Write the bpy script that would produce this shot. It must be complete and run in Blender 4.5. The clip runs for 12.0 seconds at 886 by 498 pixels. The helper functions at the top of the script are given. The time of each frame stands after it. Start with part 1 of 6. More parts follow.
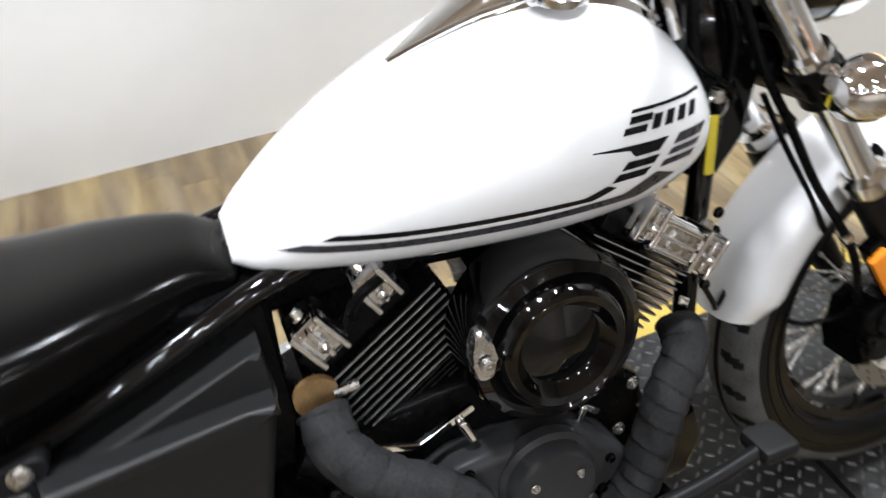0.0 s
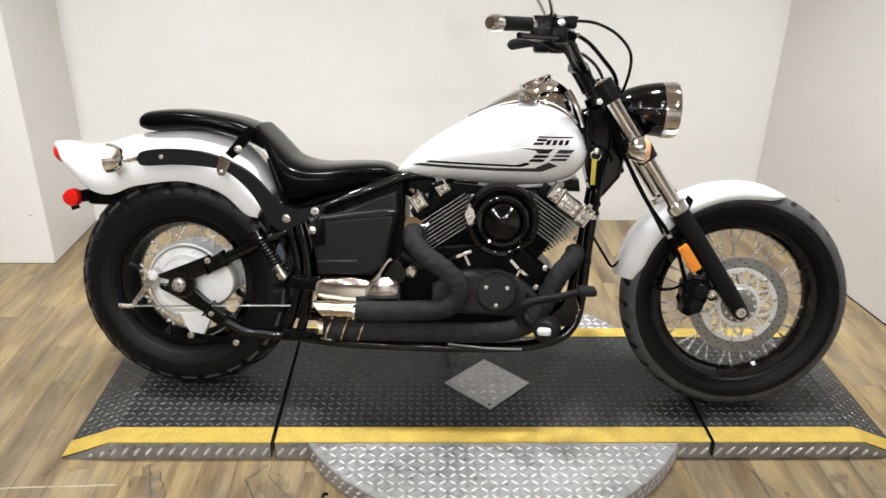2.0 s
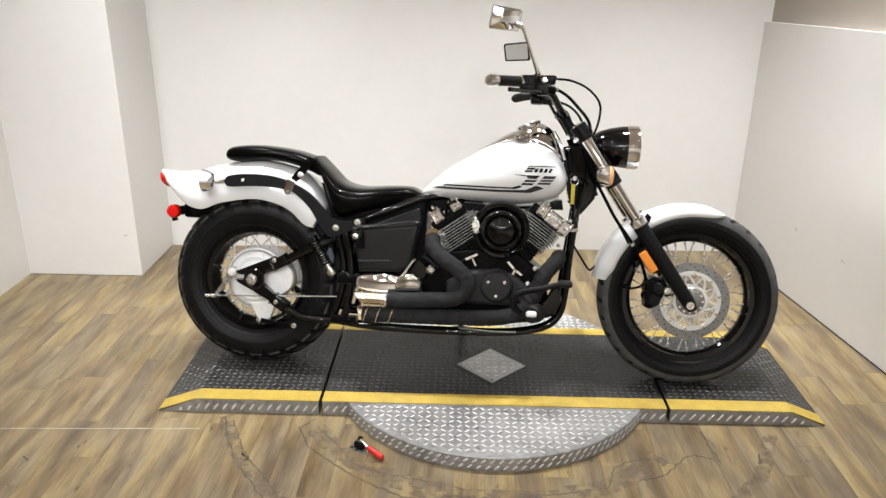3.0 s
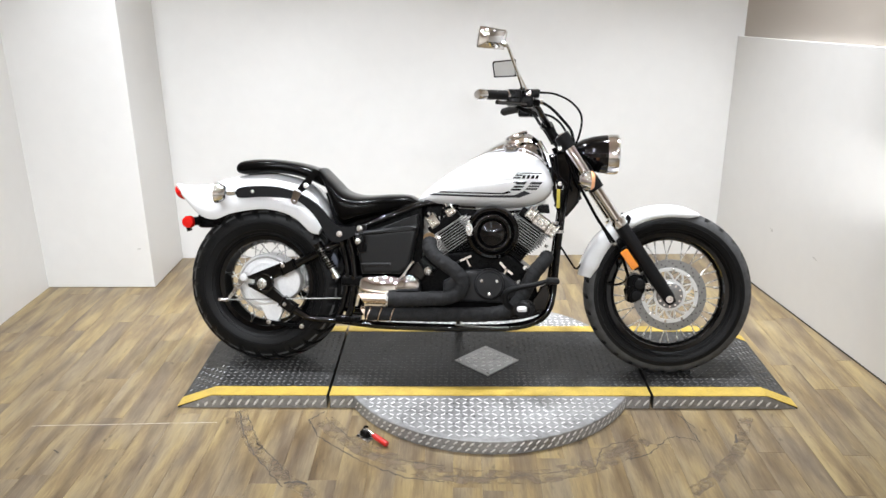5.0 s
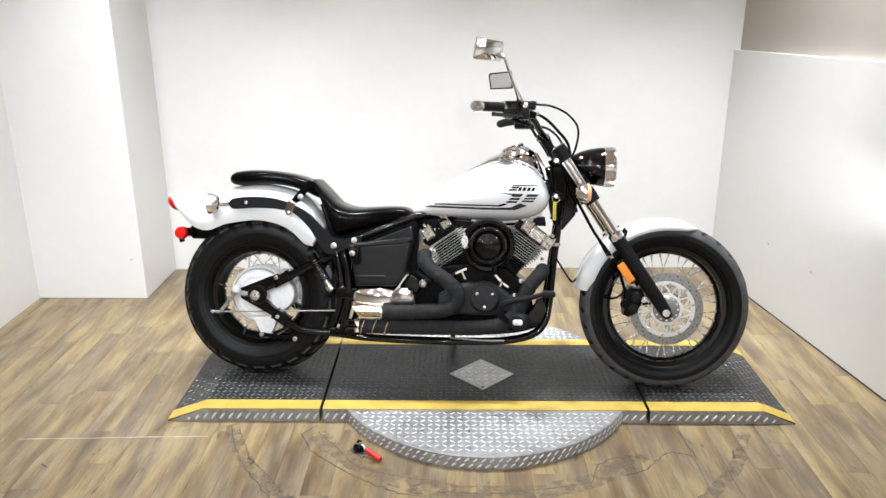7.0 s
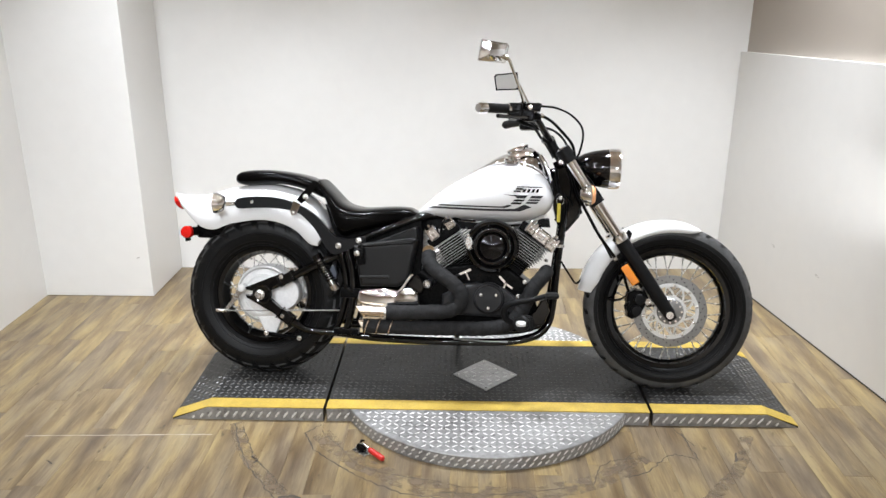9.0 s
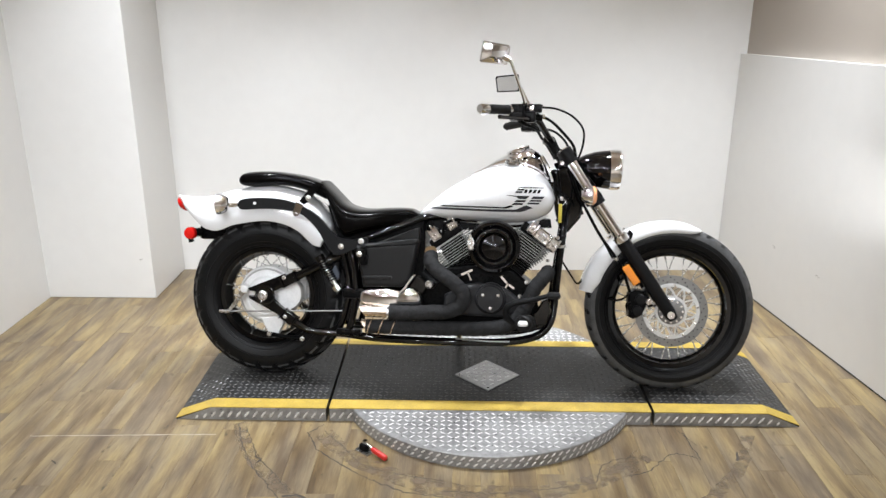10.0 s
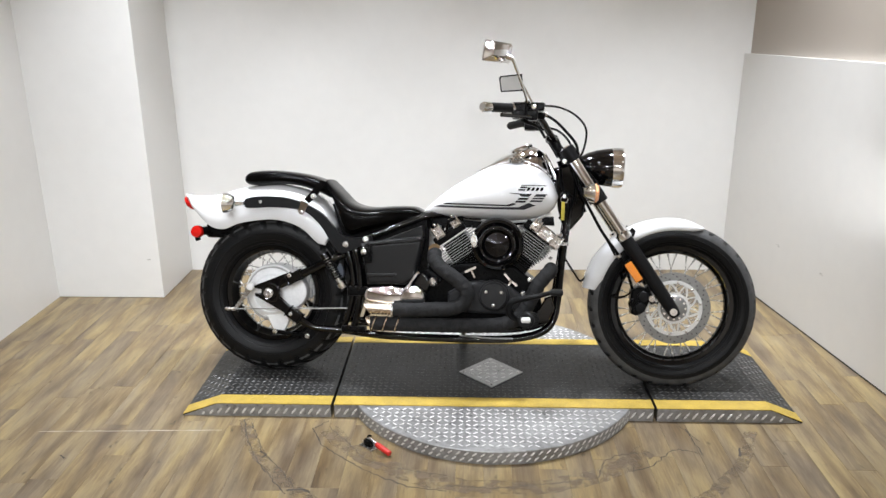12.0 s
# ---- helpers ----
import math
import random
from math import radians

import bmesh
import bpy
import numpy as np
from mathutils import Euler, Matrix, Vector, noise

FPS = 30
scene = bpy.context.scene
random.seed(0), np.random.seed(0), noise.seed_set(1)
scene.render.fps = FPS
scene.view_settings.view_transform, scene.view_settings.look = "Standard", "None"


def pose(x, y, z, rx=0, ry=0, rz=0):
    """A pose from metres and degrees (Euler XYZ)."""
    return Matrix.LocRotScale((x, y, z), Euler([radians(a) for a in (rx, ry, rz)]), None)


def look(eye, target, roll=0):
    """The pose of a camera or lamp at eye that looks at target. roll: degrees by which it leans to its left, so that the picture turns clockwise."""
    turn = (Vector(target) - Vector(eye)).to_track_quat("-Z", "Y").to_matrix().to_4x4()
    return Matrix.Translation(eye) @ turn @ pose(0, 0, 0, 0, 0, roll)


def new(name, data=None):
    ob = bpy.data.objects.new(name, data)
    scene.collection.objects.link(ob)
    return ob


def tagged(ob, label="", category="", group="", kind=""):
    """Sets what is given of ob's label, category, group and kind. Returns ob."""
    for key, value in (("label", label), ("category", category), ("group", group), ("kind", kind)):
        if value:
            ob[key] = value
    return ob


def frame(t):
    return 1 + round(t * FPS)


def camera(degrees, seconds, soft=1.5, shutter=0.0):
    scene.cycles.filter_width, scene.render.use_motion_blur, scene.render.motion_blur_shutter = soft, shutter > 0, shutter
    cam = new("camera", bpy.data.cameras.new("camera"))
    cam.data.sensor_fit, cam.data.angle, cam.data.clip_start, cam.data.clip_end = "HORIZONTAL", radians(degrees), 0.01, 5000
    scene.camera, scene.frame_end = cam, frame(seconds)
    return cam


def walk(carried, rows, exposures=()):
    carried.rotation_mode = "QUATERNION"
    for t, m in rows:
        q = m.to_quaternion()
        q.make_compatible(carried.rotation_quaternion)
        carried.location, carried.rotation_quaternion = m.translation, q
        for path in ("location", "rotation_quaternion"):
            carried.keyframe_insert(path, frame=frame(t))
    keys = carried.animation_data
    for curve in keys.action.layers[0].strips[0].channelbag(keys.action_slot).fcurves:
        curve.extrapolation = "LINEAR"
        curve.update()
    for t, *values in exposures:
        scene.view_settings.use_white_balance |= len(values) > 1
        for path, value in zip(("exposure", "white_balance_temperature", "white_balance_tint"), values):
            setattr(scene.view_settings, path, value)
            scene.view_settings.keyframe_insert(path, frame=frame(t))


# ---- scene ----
cam = camera(59.3, 12.0, soft=1.5, shutter=0.35)
PATH = [
    (0, (-0.342, -0.524, 1.259), (0.321, 0.82, -0.065), 0.9),
    (0.1, (-0.301, -0.552, 1.26), (0.223, 0.857, -0.06), 1.9),
    (0.2, (-0.267, -0.581, 1.269), (0.108, 0.917, -0.001), 2.4),
    (0.3, (-0.264, -0.612, 1.275), (0.06, 0.926, 0.038), 1.6),
    (0.4, (-0.259, -0.654, 1.282), (-0.013, 0.915, 0.066), 0.5),
    (0.5, (-0.253, -0.711, 1.29), (-0.055, 0.899, 0.12), 0.8),
    (0.9, (-0.287, -1.03, 1.342), (-0.135, 0.61, 0.208), 1.4),
    (1, (-0.286, -1.107, 1.352), (-0.181, 0.559, 0.249), 0.5),
    (1.5, (-0.214, -1.61, 1.437), (-0.232, 0.159, 0.506), 1.3),
    (2, (-0.21, -2.041, 1.485), (-0.154, -0.233, 0.631), 1.1),
    (2.5, (-0.197, -2.405, 1.533), (-0.195, -0.554, 0.774), 1.4),
    (3, (-0.14, -2.698, 1.574), (-0.178, -0.831, 0.858), 0.7),
    (5, (-0.129, -2.928, 1.594), (-0.162, -1.044, 0.923), -0.4),
    (5.5, (-0.132, -2.917, 1.585), (-0.168, -1.024, 0.943), -0.1),
    (6, (-0.136, -2.905, 1.595), (-0.156, -1.015, 0.944), -0.1),
    (6.5, (-0.133, -2.902, 1.595), (-0.15, -1.007, 0.957), -0.1),
    (7, (-0.129, -2.903, 1.587), (-0.15, -1.009, 0.945), -0.0),
    (9, (-0.118, -2.908, 1.599), (-0.157, -1.016, 0.953), 0.2),
    (9.5, (-0.12, -2.92, 1.597), (-0.161, -1.024, 0.961), 0.3),
    (10, (-0.124, -2.927, 1.592), (-0.164, -1.031, 0.955), 0.1),
    (10.5, (-0.116, -2.936, 1.584), (-0.164, -1.04, 0.95), 0.3),
    (11, (-0.108, -2.941, 1.592), (-0.163, -1.046, 0.955), 0.2),
    (11.5, (-0.102, -2.953, 1.579), (-0.165, -1.055, 0.953), -0.1),
    (12, (-0.104, -2.96, 1.573), (-0.166, -1.061, 0.948), -0.2),
]
EXPOSURES = [(0, -0.11, 6270, 10), (0.5, -0.12, 6270, 10), (1.0, -0.1, 6320, 10), (1.5, -0.08, 6470, 10), (2.0, -0.15, 6670, 10), (2.5, -0.15, 6720, 10), (3.2, -0.12, 6720, 10), (4.8, 0.03, 6320, 10), (5.5, 0.13, 6270, 10), (6.5, 0.2, 6270, 10), (7.2, 0.13, 6270, 10), (8.8, -0.02, 6320, 10), (10.0, -0.08, 6320, 10), (12.0, -0.12, 6320, 10)]
walk(cam, [(t, look(eye, target, roll)) for t, eye, target, roll in PATH], EXPOSURES)

# ---- world and lights ----
world = bpy.data.worlds.new("world")
scene.world = world
world.use_nodes = True
world.node_tree.nodes["Background"].inputs[0].default_value = (0.9, 0.95, 1.0, 1)
world.node_tree.nodes["Background"].inputs[1].default_value = 0.05
ROOM_H = 2.9


# the y -5.7 row is added, unseen, to brighten the shop as front fill
LAMPS = [(lx, ly, w, sp) for ly, sp, row in ((0.30, 80, (15.5, 15.5, 15.5, 16.5)), (-1.6, 110, (11, 5, 1.6, 0.6)), (-3.0, 120, (3, 1.5, 0.6, 0.4)), (-5.7, 150, (34, 34, 34, 34))) for lx, w in zip((-1.45, -0.55, 0.45, 1.3), row)]
for lx, ly, watts, beam in LAMPS:
    data = bpy.data.lights.new("ceiling_lamp_light", "AREA")
    data.shape, data.size, data.energy, data.color = "DISK", 0.17, watts, (0.945, 0.97, 1.0)
    data.spread = radians(beam)
    new("ceiling_lamp_light", data).matrix_world = look((lx, ly, ROOM_H - 0.105), (lx, ly + (0.14 if ly > 0 else 0.01), 0))
# track spots on the shop ceiling, aimed at the display: (place, aim, watts)
TRACKS = [((tx, -4.2, ROOM_H - 0.22), (tx * 0.75, 1.4, az), w) for tx, az, w in ((-2.3, 0.5, 2.2), (-1.55, 1.0, 3.0), (-0.7, 1.1, 3.0), (0.2, 1.1, 3.0), (1.05, 1.0, 2.8))]
TRACKS += [((tx, -2.6, ROOM_H - 0.22), (tx * 0.85, 0.2, 0.2), w) for tx, w in ((-1.9, 4.6), (-0.95, 2.0), (0.35, 1.3), (1.4, 0.5))]
for at, aim, watts in TRACKS:
    data = bpy.data.lights.new("track_spot_light", "AREA")
    data.shape, data.size, data.energy, data.color, data.spread = "DISK", 0.10, watts, (0.95, 0.975, 1.0), radians(66)
    new("track_spot_light", data).matrix_world = look(at, aim)

# added spot, kept out of view, that makes the side wall's bright patch
clip = bpy.data.lights.new("wall_patch_light", "SPOT")
clip.energy, clip.spot_size, clip.spot_blend, clip.shadow_soft_size, clip.color = 26, radians(30), 1.0, 0.05, (1.0, 0.99, 0.97)
PATCH_AT, PATCH_TO = (1.36, -0.62, 0.78), (1.575, 0.26, 0.77)
new("wall_patch_light", clip).matrix_world = look(PATCH_AT, PATCH_TO)

# ---- materials ----


def mat(name, col, rough=0.5, metal=0.0, var=0.12, scale=12.0, bump=0.0, bscale=250.0, coat=0.0, rvar=0.08, spec=0.5):
    """Principled surface with colour and gloss variation at two scales and fine relief."""
    m = bpy.data.materials.new(name)
    m.use_nodes = True
    nt = m.node_tree
    b = nt.nodes["Principled BSDF"]
    tc = nt.nodes.new("ShaderNodeTexCoord")
    n1, n2 = nt.nodes.new("ShaderNodeTexNoise"), nt.nodes.new("ShaderNodeTexNoise")
    for n, s in ((n1, scale), (n2, scale * 9)):
        n.inputs["Scale"].default_value = s
        n.inputs["Detail"].default_value = 5
        nt.links.new(tc.outputs["Object"], n.inputs["Vector"])
    add = nt.nodes.new("ShaderNodeMath")
    add.operation = "ADD"
    nt.links.new(n1.outputs["Fac"], add.inputs[0])
    nt.links.new(n2.outputs["Fac"], add.inputs[1])
    ramp = nt.nodes.new("ShaderNodeMapRange")
    ramp.inputs["From Min"].default_value, ramp.inputs["From Max"].default_value = 0.65, 1.35
    ramp.inputs["To Min"].default_value, ramp.inputs["To Max"].default_value = 1 - var, 1 + var
    nt.links.new(add.outputs[0], ramp.inputs["Value"])
    mul = nt.nodes.new("ShaderNodeVectorMath")
    mul.operation = "SCALE"
    mul.inputs[0].default_value = col
    nt.links.new(ramp.outputs[0], mul.inputs["Scale"])
    nt.links.new(mul.outputs[0], b.inputs["Base Color"])
    rr = nt.nodes.new("ShaderNodeMapRange")
    rr.inputs["From Min"].default_value, rr.inputs["From Max"].default_value = 0.3, 0.7
    rr.inputs["To Min"].default_value, rr.inputs["To Max"].default_value = max(0.02, rough - rvar), min(1, rough + rvar)
    nt.links.new(n2.outputs["Fac"], rr.inputs["Value"])
    nt.links.new(rr.outputs[0], b.inputs["Roughness"])
    b.inputs["Metallic"].default_value = metal
    b.inputs["Coat Weight"].default_value = coat
    b.inputs["Coat Roughness"].default_value = 0.04
    b.inputs["Specular IOR Level"].default_value = spec
    if bump:
        n3 = nt.nodes.new("ShaderNodeTexNoise")
        n3.inputs["Scale"].default_value = bscale
        nt.links.new(tc.outputs["Object"], n3.inputs["Vector"])
        bp = nt.nodes.new("ShaderNodeBump")
        bp.inputs["Strength"].default_value = bump
        bp.inputs["Distance"].default_value = 0.0003
        nt.links.new(n3.outputs["Fac"], bp.inputs["Height"])
        nt.links.new(bp.outputs[0], b.inputs["Normal"])
    return m


WHITE = mat("pearl_white_paint", (0.70, 0.70, 0.705), 0.16, var=0.015, coat=1.0, rvar=0.02)
BLACK = mat("gloss_black_paint", (0.0015, 0.0015, 0.0017), 0.06, rvar=0.02, spec=0.42)
SATIN = mat("satin_black", (0.003, 0.003, 0.0032), 0.30, bump=0.1, bscale=600, spec=0.07)
PLASTIC = mat("grained_black_plastic", (0.0115, 0.0115, 0.0117), 0.36, spec=0.22, rvar=0.03, bump=0.12, bscale=900)
STRUTMAT = mat("dark_grey_powder_coat", (0.007, 0.007, 0.0075), 0.42, bump=0.2, bscale=900, spec=0.12)
CASEMAT = mat("charcoal_engine_paint", (0.028, 0.028, 0.029), 0.36, bump=0.1, bscale=500, spec=0.1)
RUBBER = mat("tyre_rubber", (0.0048, 0.0048, 0.005), 0.42, var=0.3, bump=0.3, bscale=500, spec=0.16)
# tread rubber painted paler for the white wall's grazing reflection
TREADRUB = mat("wall_sheen_tread_rubber", (0.065, 0.065, 0.065), 0.6, var=0.4, scale=30, bump=0.3, bscale=500, spec=0.2)
GRIP = mat("black_rubber", (0.006, 0.006, 0.006), 0.6, bump=0.3, bscale=500, spec=0.25)
LEATHER = mat("black_vinyl", (0.0025, 0.0023, 0.0022), 0.17, var=0.1, rvar=0.015, spec=0.065)
CHROME = mat("chrome", (0.84, 0.84, 0.845), 0.055, 1.0, var=0.03, rvar=0.03)
STEEL = mat("brushed_steel", (0.62, 0.61, 0.59), 0.26, 1.0, var=0.06)
ALU = mat("cast_aluminium", (0.46, 0.46, 0.455), 0.36, 0.7, var=0.1, bump=0.3, bscale=500)
TIPMAT = mat("heat_tinted_steel", (0.62, 0.52, 0.42), 0.22, 1.0, var=0.2, scale=30)
AMBER = mat("amber_lens", (0.85, 0.27, 0.02), 0.15, var=0.06, coat=0.6)
AMBER2 = mat("pale_amber_lens", (0.9, 0.42, 0.2), 0.2, var=0.06, coat=0.6)
RED = mat("red_lens", (0.55, 0.012, 0.008), 0.22, var=0.08, spec=0.2)
REDGRIP = mat("red_vinyl_grip", (0.5, 0.02, 0.015), 0.4, var=0.15)
YTAG = mat("yellow_plastic", (0.55, 0.45, 0.03), 0.45)
DECALB = mat("black_decal", (0.004, 0.004, 0.005), 0.25, spec=0.2)
DECALG = mat("grey_decal", (0.028, 0.028, 0.032), 0.3, spec=0.2)
GLASS = mat("mirror_glass", (0.75, 0.76, 0.76), 0.02, 1.0, var=0.01, rvar=0.01)
WRAP = mat("black_exhaust_wrap", (0.021, 0.021, 0.0215), 0.8, var=0.45, scale=25, bump=1.0, bscale=900, spec=0.1)
WALLMAT = mat("white_wall_paint", (0.78, 0.775, 0.76), 0.38, var=0.02, scale=1.5, bump=0.06, bscale=120)
CEILMAT = mat("tan_ceiling_paint", (0.72, 0.61, 0.50), 0.8, var=0.06, scale=2)
SHOPMAT = mat("beige_shop_wall", (0.62, 0.555, 0.48), 0.7, var=0.1, scale=2)
# upper side wall: weaker light and tan ceiling bounce put into the base colour
SHADEWALL = mat("shaded_upper_wall", (0.44, 0.395, 0.345), 0.6, var=0.03, scale=1.5, bump=0.06, bscale=120)
TREAD = mat("worn_black_tread", (0.021, 0.0207, 0.0203), 0.38, 0.0, var=0.6, scale=7, bump=0.25, bscale=350, spec=0.3)
# deck bars: lit lozenge edges put into a paler, mottled base colour
DECKBAR = mat("lit_edge_tread_bar", (0.075, 0.074, 0.072), 0.34, 0.0, var=0.6, scale=9, bump=0.2, bscale=350, spec=0.6)
TREADPLATE = mat("aluminium_tread_plate", (0.26, 0.258, 0.255), 0.42, 0.35, var=0.45, scale=6, bump=0.15, bscale=400, rvar=0.16)
BRIGHTPLATE = mat("polished_tread_plate", (0.38, 0.375, 0.37), 0.38, 0.45, var=0.25, scale=16, bump=0.1, bscale=400, rvar=0.12)
TREADBAR = mat("worn_bright_tread_bar", (0.68, 0.675, 0.665), 0.33, 0.3, var=0.25, scale=14)
YELLOW = mat("worn_yellow_paint", (0.42, 0.295, 0.05), 0.5, var=0.25, scale=14, bump=0.2, bscale=300)
SHOPFLOOR = mat("shop_floor", (0.16, 0.13, 0.09), 0.5, var=0.3, scale=3)
SEAMMAT = mat("dark_gap", (0.01, 0.01, 0.01), 0.8)
TAPE = mat("pale_scratch", (0.45, 0.41, 0.35), 0.6, var=0.2, scale=20)
LAMPWHITE = mat("lamp_housing_white", (0.8, 0.8, 0.8), 0.5)
BLUE = mat("grey_blue_connector", (0.035, 0.045, 0.065), 0.5)
HUBMAT = mat("silver_hub_paint", (0.74, 0.74, 0.74), 0.45, 0.1, var=0.09, bump=0.2, bscale=300)
DISCMAT = mat("brushed_disc_steel", (0.25, 0.247, 0.24), 0.40, 0.7, var=0.12)
CARRIER = mat("silver_disc_carrier", (0.70, 0.70, 0.69), 0.40, 0.3, var=0.08)
SPOKEMAT = mat("bright_zinc_spoke", (0.78, 0.78, 0.77), 0.25, 0.6, var=0.05)
FINEDGE = mat("machined_fin_edge", (0.42, 0.42, 0.42), 0.38, 0.8, var=0.15)
# bright flange with its tan reflection painted in as brown
TANFLANGE = mat("tan_reflection_flange", (0.22, 0.13, 0.05), 0.6, var=0.3, scale=40)


def plank_material():
    m = bpy.data.materials.new("vinyl_plank")
    m.use_nodes = True
    nt = m.node_tree
    b = nt.nodes["Principled BSDF"]
    geo = nt.nodes.new("ShaderNodeNewGeometry")
    info = nt.nodes.new("ShaderNodeObjectInfo")
    off = nt.nodes.new("ShaderNodeVectorMath")
    off.operation = "MULTIPLY_ADD"
    comb = nt.nodes.new("ShaderNodeCombineXYZ")
    for i in (0, 1):
        nt.links.new(info.outputs["Random"], comb.inputs[i])
    nt.links.new(comb.outputs[0], off.inputs[0])
    off.inputs[1].default_value = (9, 23, 0)
    nt.links.new(geo.outputs["Position"], off.inputs[2])
    mp = nt.nodes.new("ShaderNodeMapping")
    mp.inputs["Scale"].default_value = (20, 1.5, 1)
    nt.links.new(off.outputs[0], mp.inputs["Vector"])
    grain, fine, blot = (nt.nodes.new("ShaderNodeTexNoise") for _ in range(3))
    for n, s, d in ((grain, 1.6, 4), (fine, 9, 6)):
        n.inputs["Scale"].default_value, n.inputs["Detail"].default_value = s, d
        n.inputs["Distortion"].default_value = 0.6
        nt.links.new(mp.outputs[0], n.inputs["Vector"])
    mp2 = nt.nodes.new("ShaderNodeMapping")
    mp2.inputs["Scale"].default_value = (11, 2.0, 1)
    nt.links.new(off.outputs[0], mp2.inputs["Vector"])
    blot.inputs["Scale"].default_value, blot.inputs["Detail"].default_value = 1.4, 8
    nt.links.new(mp2.outputs[0], blot.inputs["Vector"])
    ramp = nt.nodes.new("ShaderNodeValToRGB")
    for pos, col in ((0.24, (0.050, 0.034, 0.018)), (0.38, (0.115, 0.082, 0.047)), (0.49, (0.170, 0.130, 0.080)), (0.58, (0.238, 0.190, 0.112)), (0.76, (0.340, 0.282, 0.168))):
        e = ramp.color_ramp.elements.new(pos)
        e.color = (*col, 1)
    ramp.color_ramp.elements.remove(ramp.color_ramp.elements[0])
    ramp.color_ramp.elements.remove(ramp.color_ramp.elements[-1])
    s1 = nt.nodes.new("ShaderNodeMath")
    s1.operation = "MULTIPLY_ADD"
    nt.links.new(info.outputs["Random"], s1.inputs[0])
    s1.inputs[1].default_value, s1.inputs[2].default_value = 0.07, -0.095
    s2 = nt.nodes.new("ShaderNodeMath")
    s2.operation = "MULTIPLY_ADD"
    nt.links.new(grain.outputs["Fac"], s2.inputs[0])
    s2.inputs[1].default_value = 0.22
    nt.links.new(s1.outputs[0], s2.inputs[2])
    s3 = nt.nodes.new("ShaderNodeMath")
    s3.operation = "MULTIPLY_ADD"
    nt.links.new(blot.outputs["Fac"], s3.inputs[0])
    s3.inputs[1].default_value = 0.70
    nt.links.new(s2.outputs[0], s3.inputs[2])
    s4 = nt.nodes.new("ShaderNodeMath")
    s4.operation = "MULTIPLY_ADD"
    nt.links.new(fine.outputs["Fac"], s4.inputs[0])
    s4.inputs[1].default_value = 0.24
    nt.links.new(s3.outputs[0], s4.inputs[2])
    nt.links.new(s4.outputs[0], ramp.inputs["Fac"])
    # small dark knots and worm marks printed in the wood pattern
    mp3, knot, cut = nt.nodes.new("ShaderNodeMapping"), nt.nodes.new("ShaderNodeTexNoise"), nt.nodes.new("ShaderNodeMapRange")
    mp3.inputs["Scale"].default_value = (30, 14, 1)
    nt.links.new(off.outputs[0], mp3.inputs["Vector"])
    nt.links.new(mp3.outputs[0], knot.inputs["Vector"])
    knot.inputs["Scale"].default_value, knot.inputs["Detail"].default_value = 1.0, 3
    cut.inputs["From Min"].default_value, cut.inputs["From Max"].default_value = 0.66, 0.76
    cut.inputs["To Min"].default_value, cut.inputs["To Max"].default_value = 1.0, 0.42
    nt.links.new(knot.outputs["Fac"], cut.inputs["Value"])
    # drifts of ochre and of grey-brown over the boards
    drift, tint, mixed = nt.nodes.new("ShaderNodeTexNoise"), nt.nodes.new("ShaderNodeValToRGB"), nt.nodes.new("ShaderNodeVectorMath")
    drift.inputs["Scale"].default_value, drift.inputs["Detail"].default_value = 0.8, 4
    nt.links.new(mp2.outputs[0], drift.inputs["Vector"])
    tint.color_ramp.elements[0].position, tint.color_ramp.elements[0].color = 0.38, (0.84, 0.82, 0.86, 1)
    tint.color_ramp.elements[1].position, tint.color_ramp.elements[1].color = 0.62, (1.14, 1.06, 0.84, 1)
    nt.links.new(drift.outputs["Fac"], tint.inputs["Fac"])
    mixed.operation = "MULTIPLY"
    nt.links.new(ramp.outputs[0], mixed.inputs[0])
    nt.links.new(tint.outputs[0], mixed.inputs[1])
    dark = nt.nodes.new("ShaderNodeVectorMath")
    dark.operation = "SCALE"
    nt.links.new(mixed.outputs[0], dark.inputs[0])
    nt.links.new(cut.outputs[0], dark.inputs["Scale"])
    nt.links.new(dark.outputs[0], b.inputs["Base Color"])
    b.inputs["Roughness"].default_value = 0.34
    bp = nt.nodes.new("ShaderNodeBump")
    bp.inputs["Strength"].default_value, bp.inputs["Distance"].default_value = 0.15, 0.002
    nt.links.new(fine.outputs["Fac"], bp.inputs["Height"])
    nt.links.new(bp.outputs[0], b.inputs["Normal"])
    return m


PLANK = plank_material()

# ---- mesh helpers ----


def smooth_mesh(me, on=True):
    for p in me.polygons:
        p.use_smooth = on


def part(name, bm, material, parent=None, label="", smooth=True, angle=35):
    """Links a bmesh as one mesh object under a thing or a part."""
    bmesh.ops.recalc_face_normals(bm, faces=bm.faces)
    if smooth:
        for e in bm.edges:
            e.smooth = len(e.link_faces) == 2 and e.calc_face_angle(0) < radians(angle)
    me = bpy.data.meshes.new(name)
    bm.to_mesh(me)
    bm.free()
    smooth_mesh(me, smooth)
    for m in material if isinstance(material, (list, tuple)) else (material,):
        me.materials.append(m)
    ob = new(name, me)
    if smooth and angle == 35 and len(me.vertices) < 1500:
        wn = ob.modifiers.new("weighted_normal", "WEIGHTED_NORMAL")
        wn.keep_sharp = True
    if parent:
        ob.parent = parent
    if label:
        tagged(ob, label)
    return ob


def thing(name, label, category, matrix=None, group="", kind=""):
    ob = new(name)
    if matrix:
        ob.matrix_world = matrix
    return tagged(ob, label, category, group, kind)


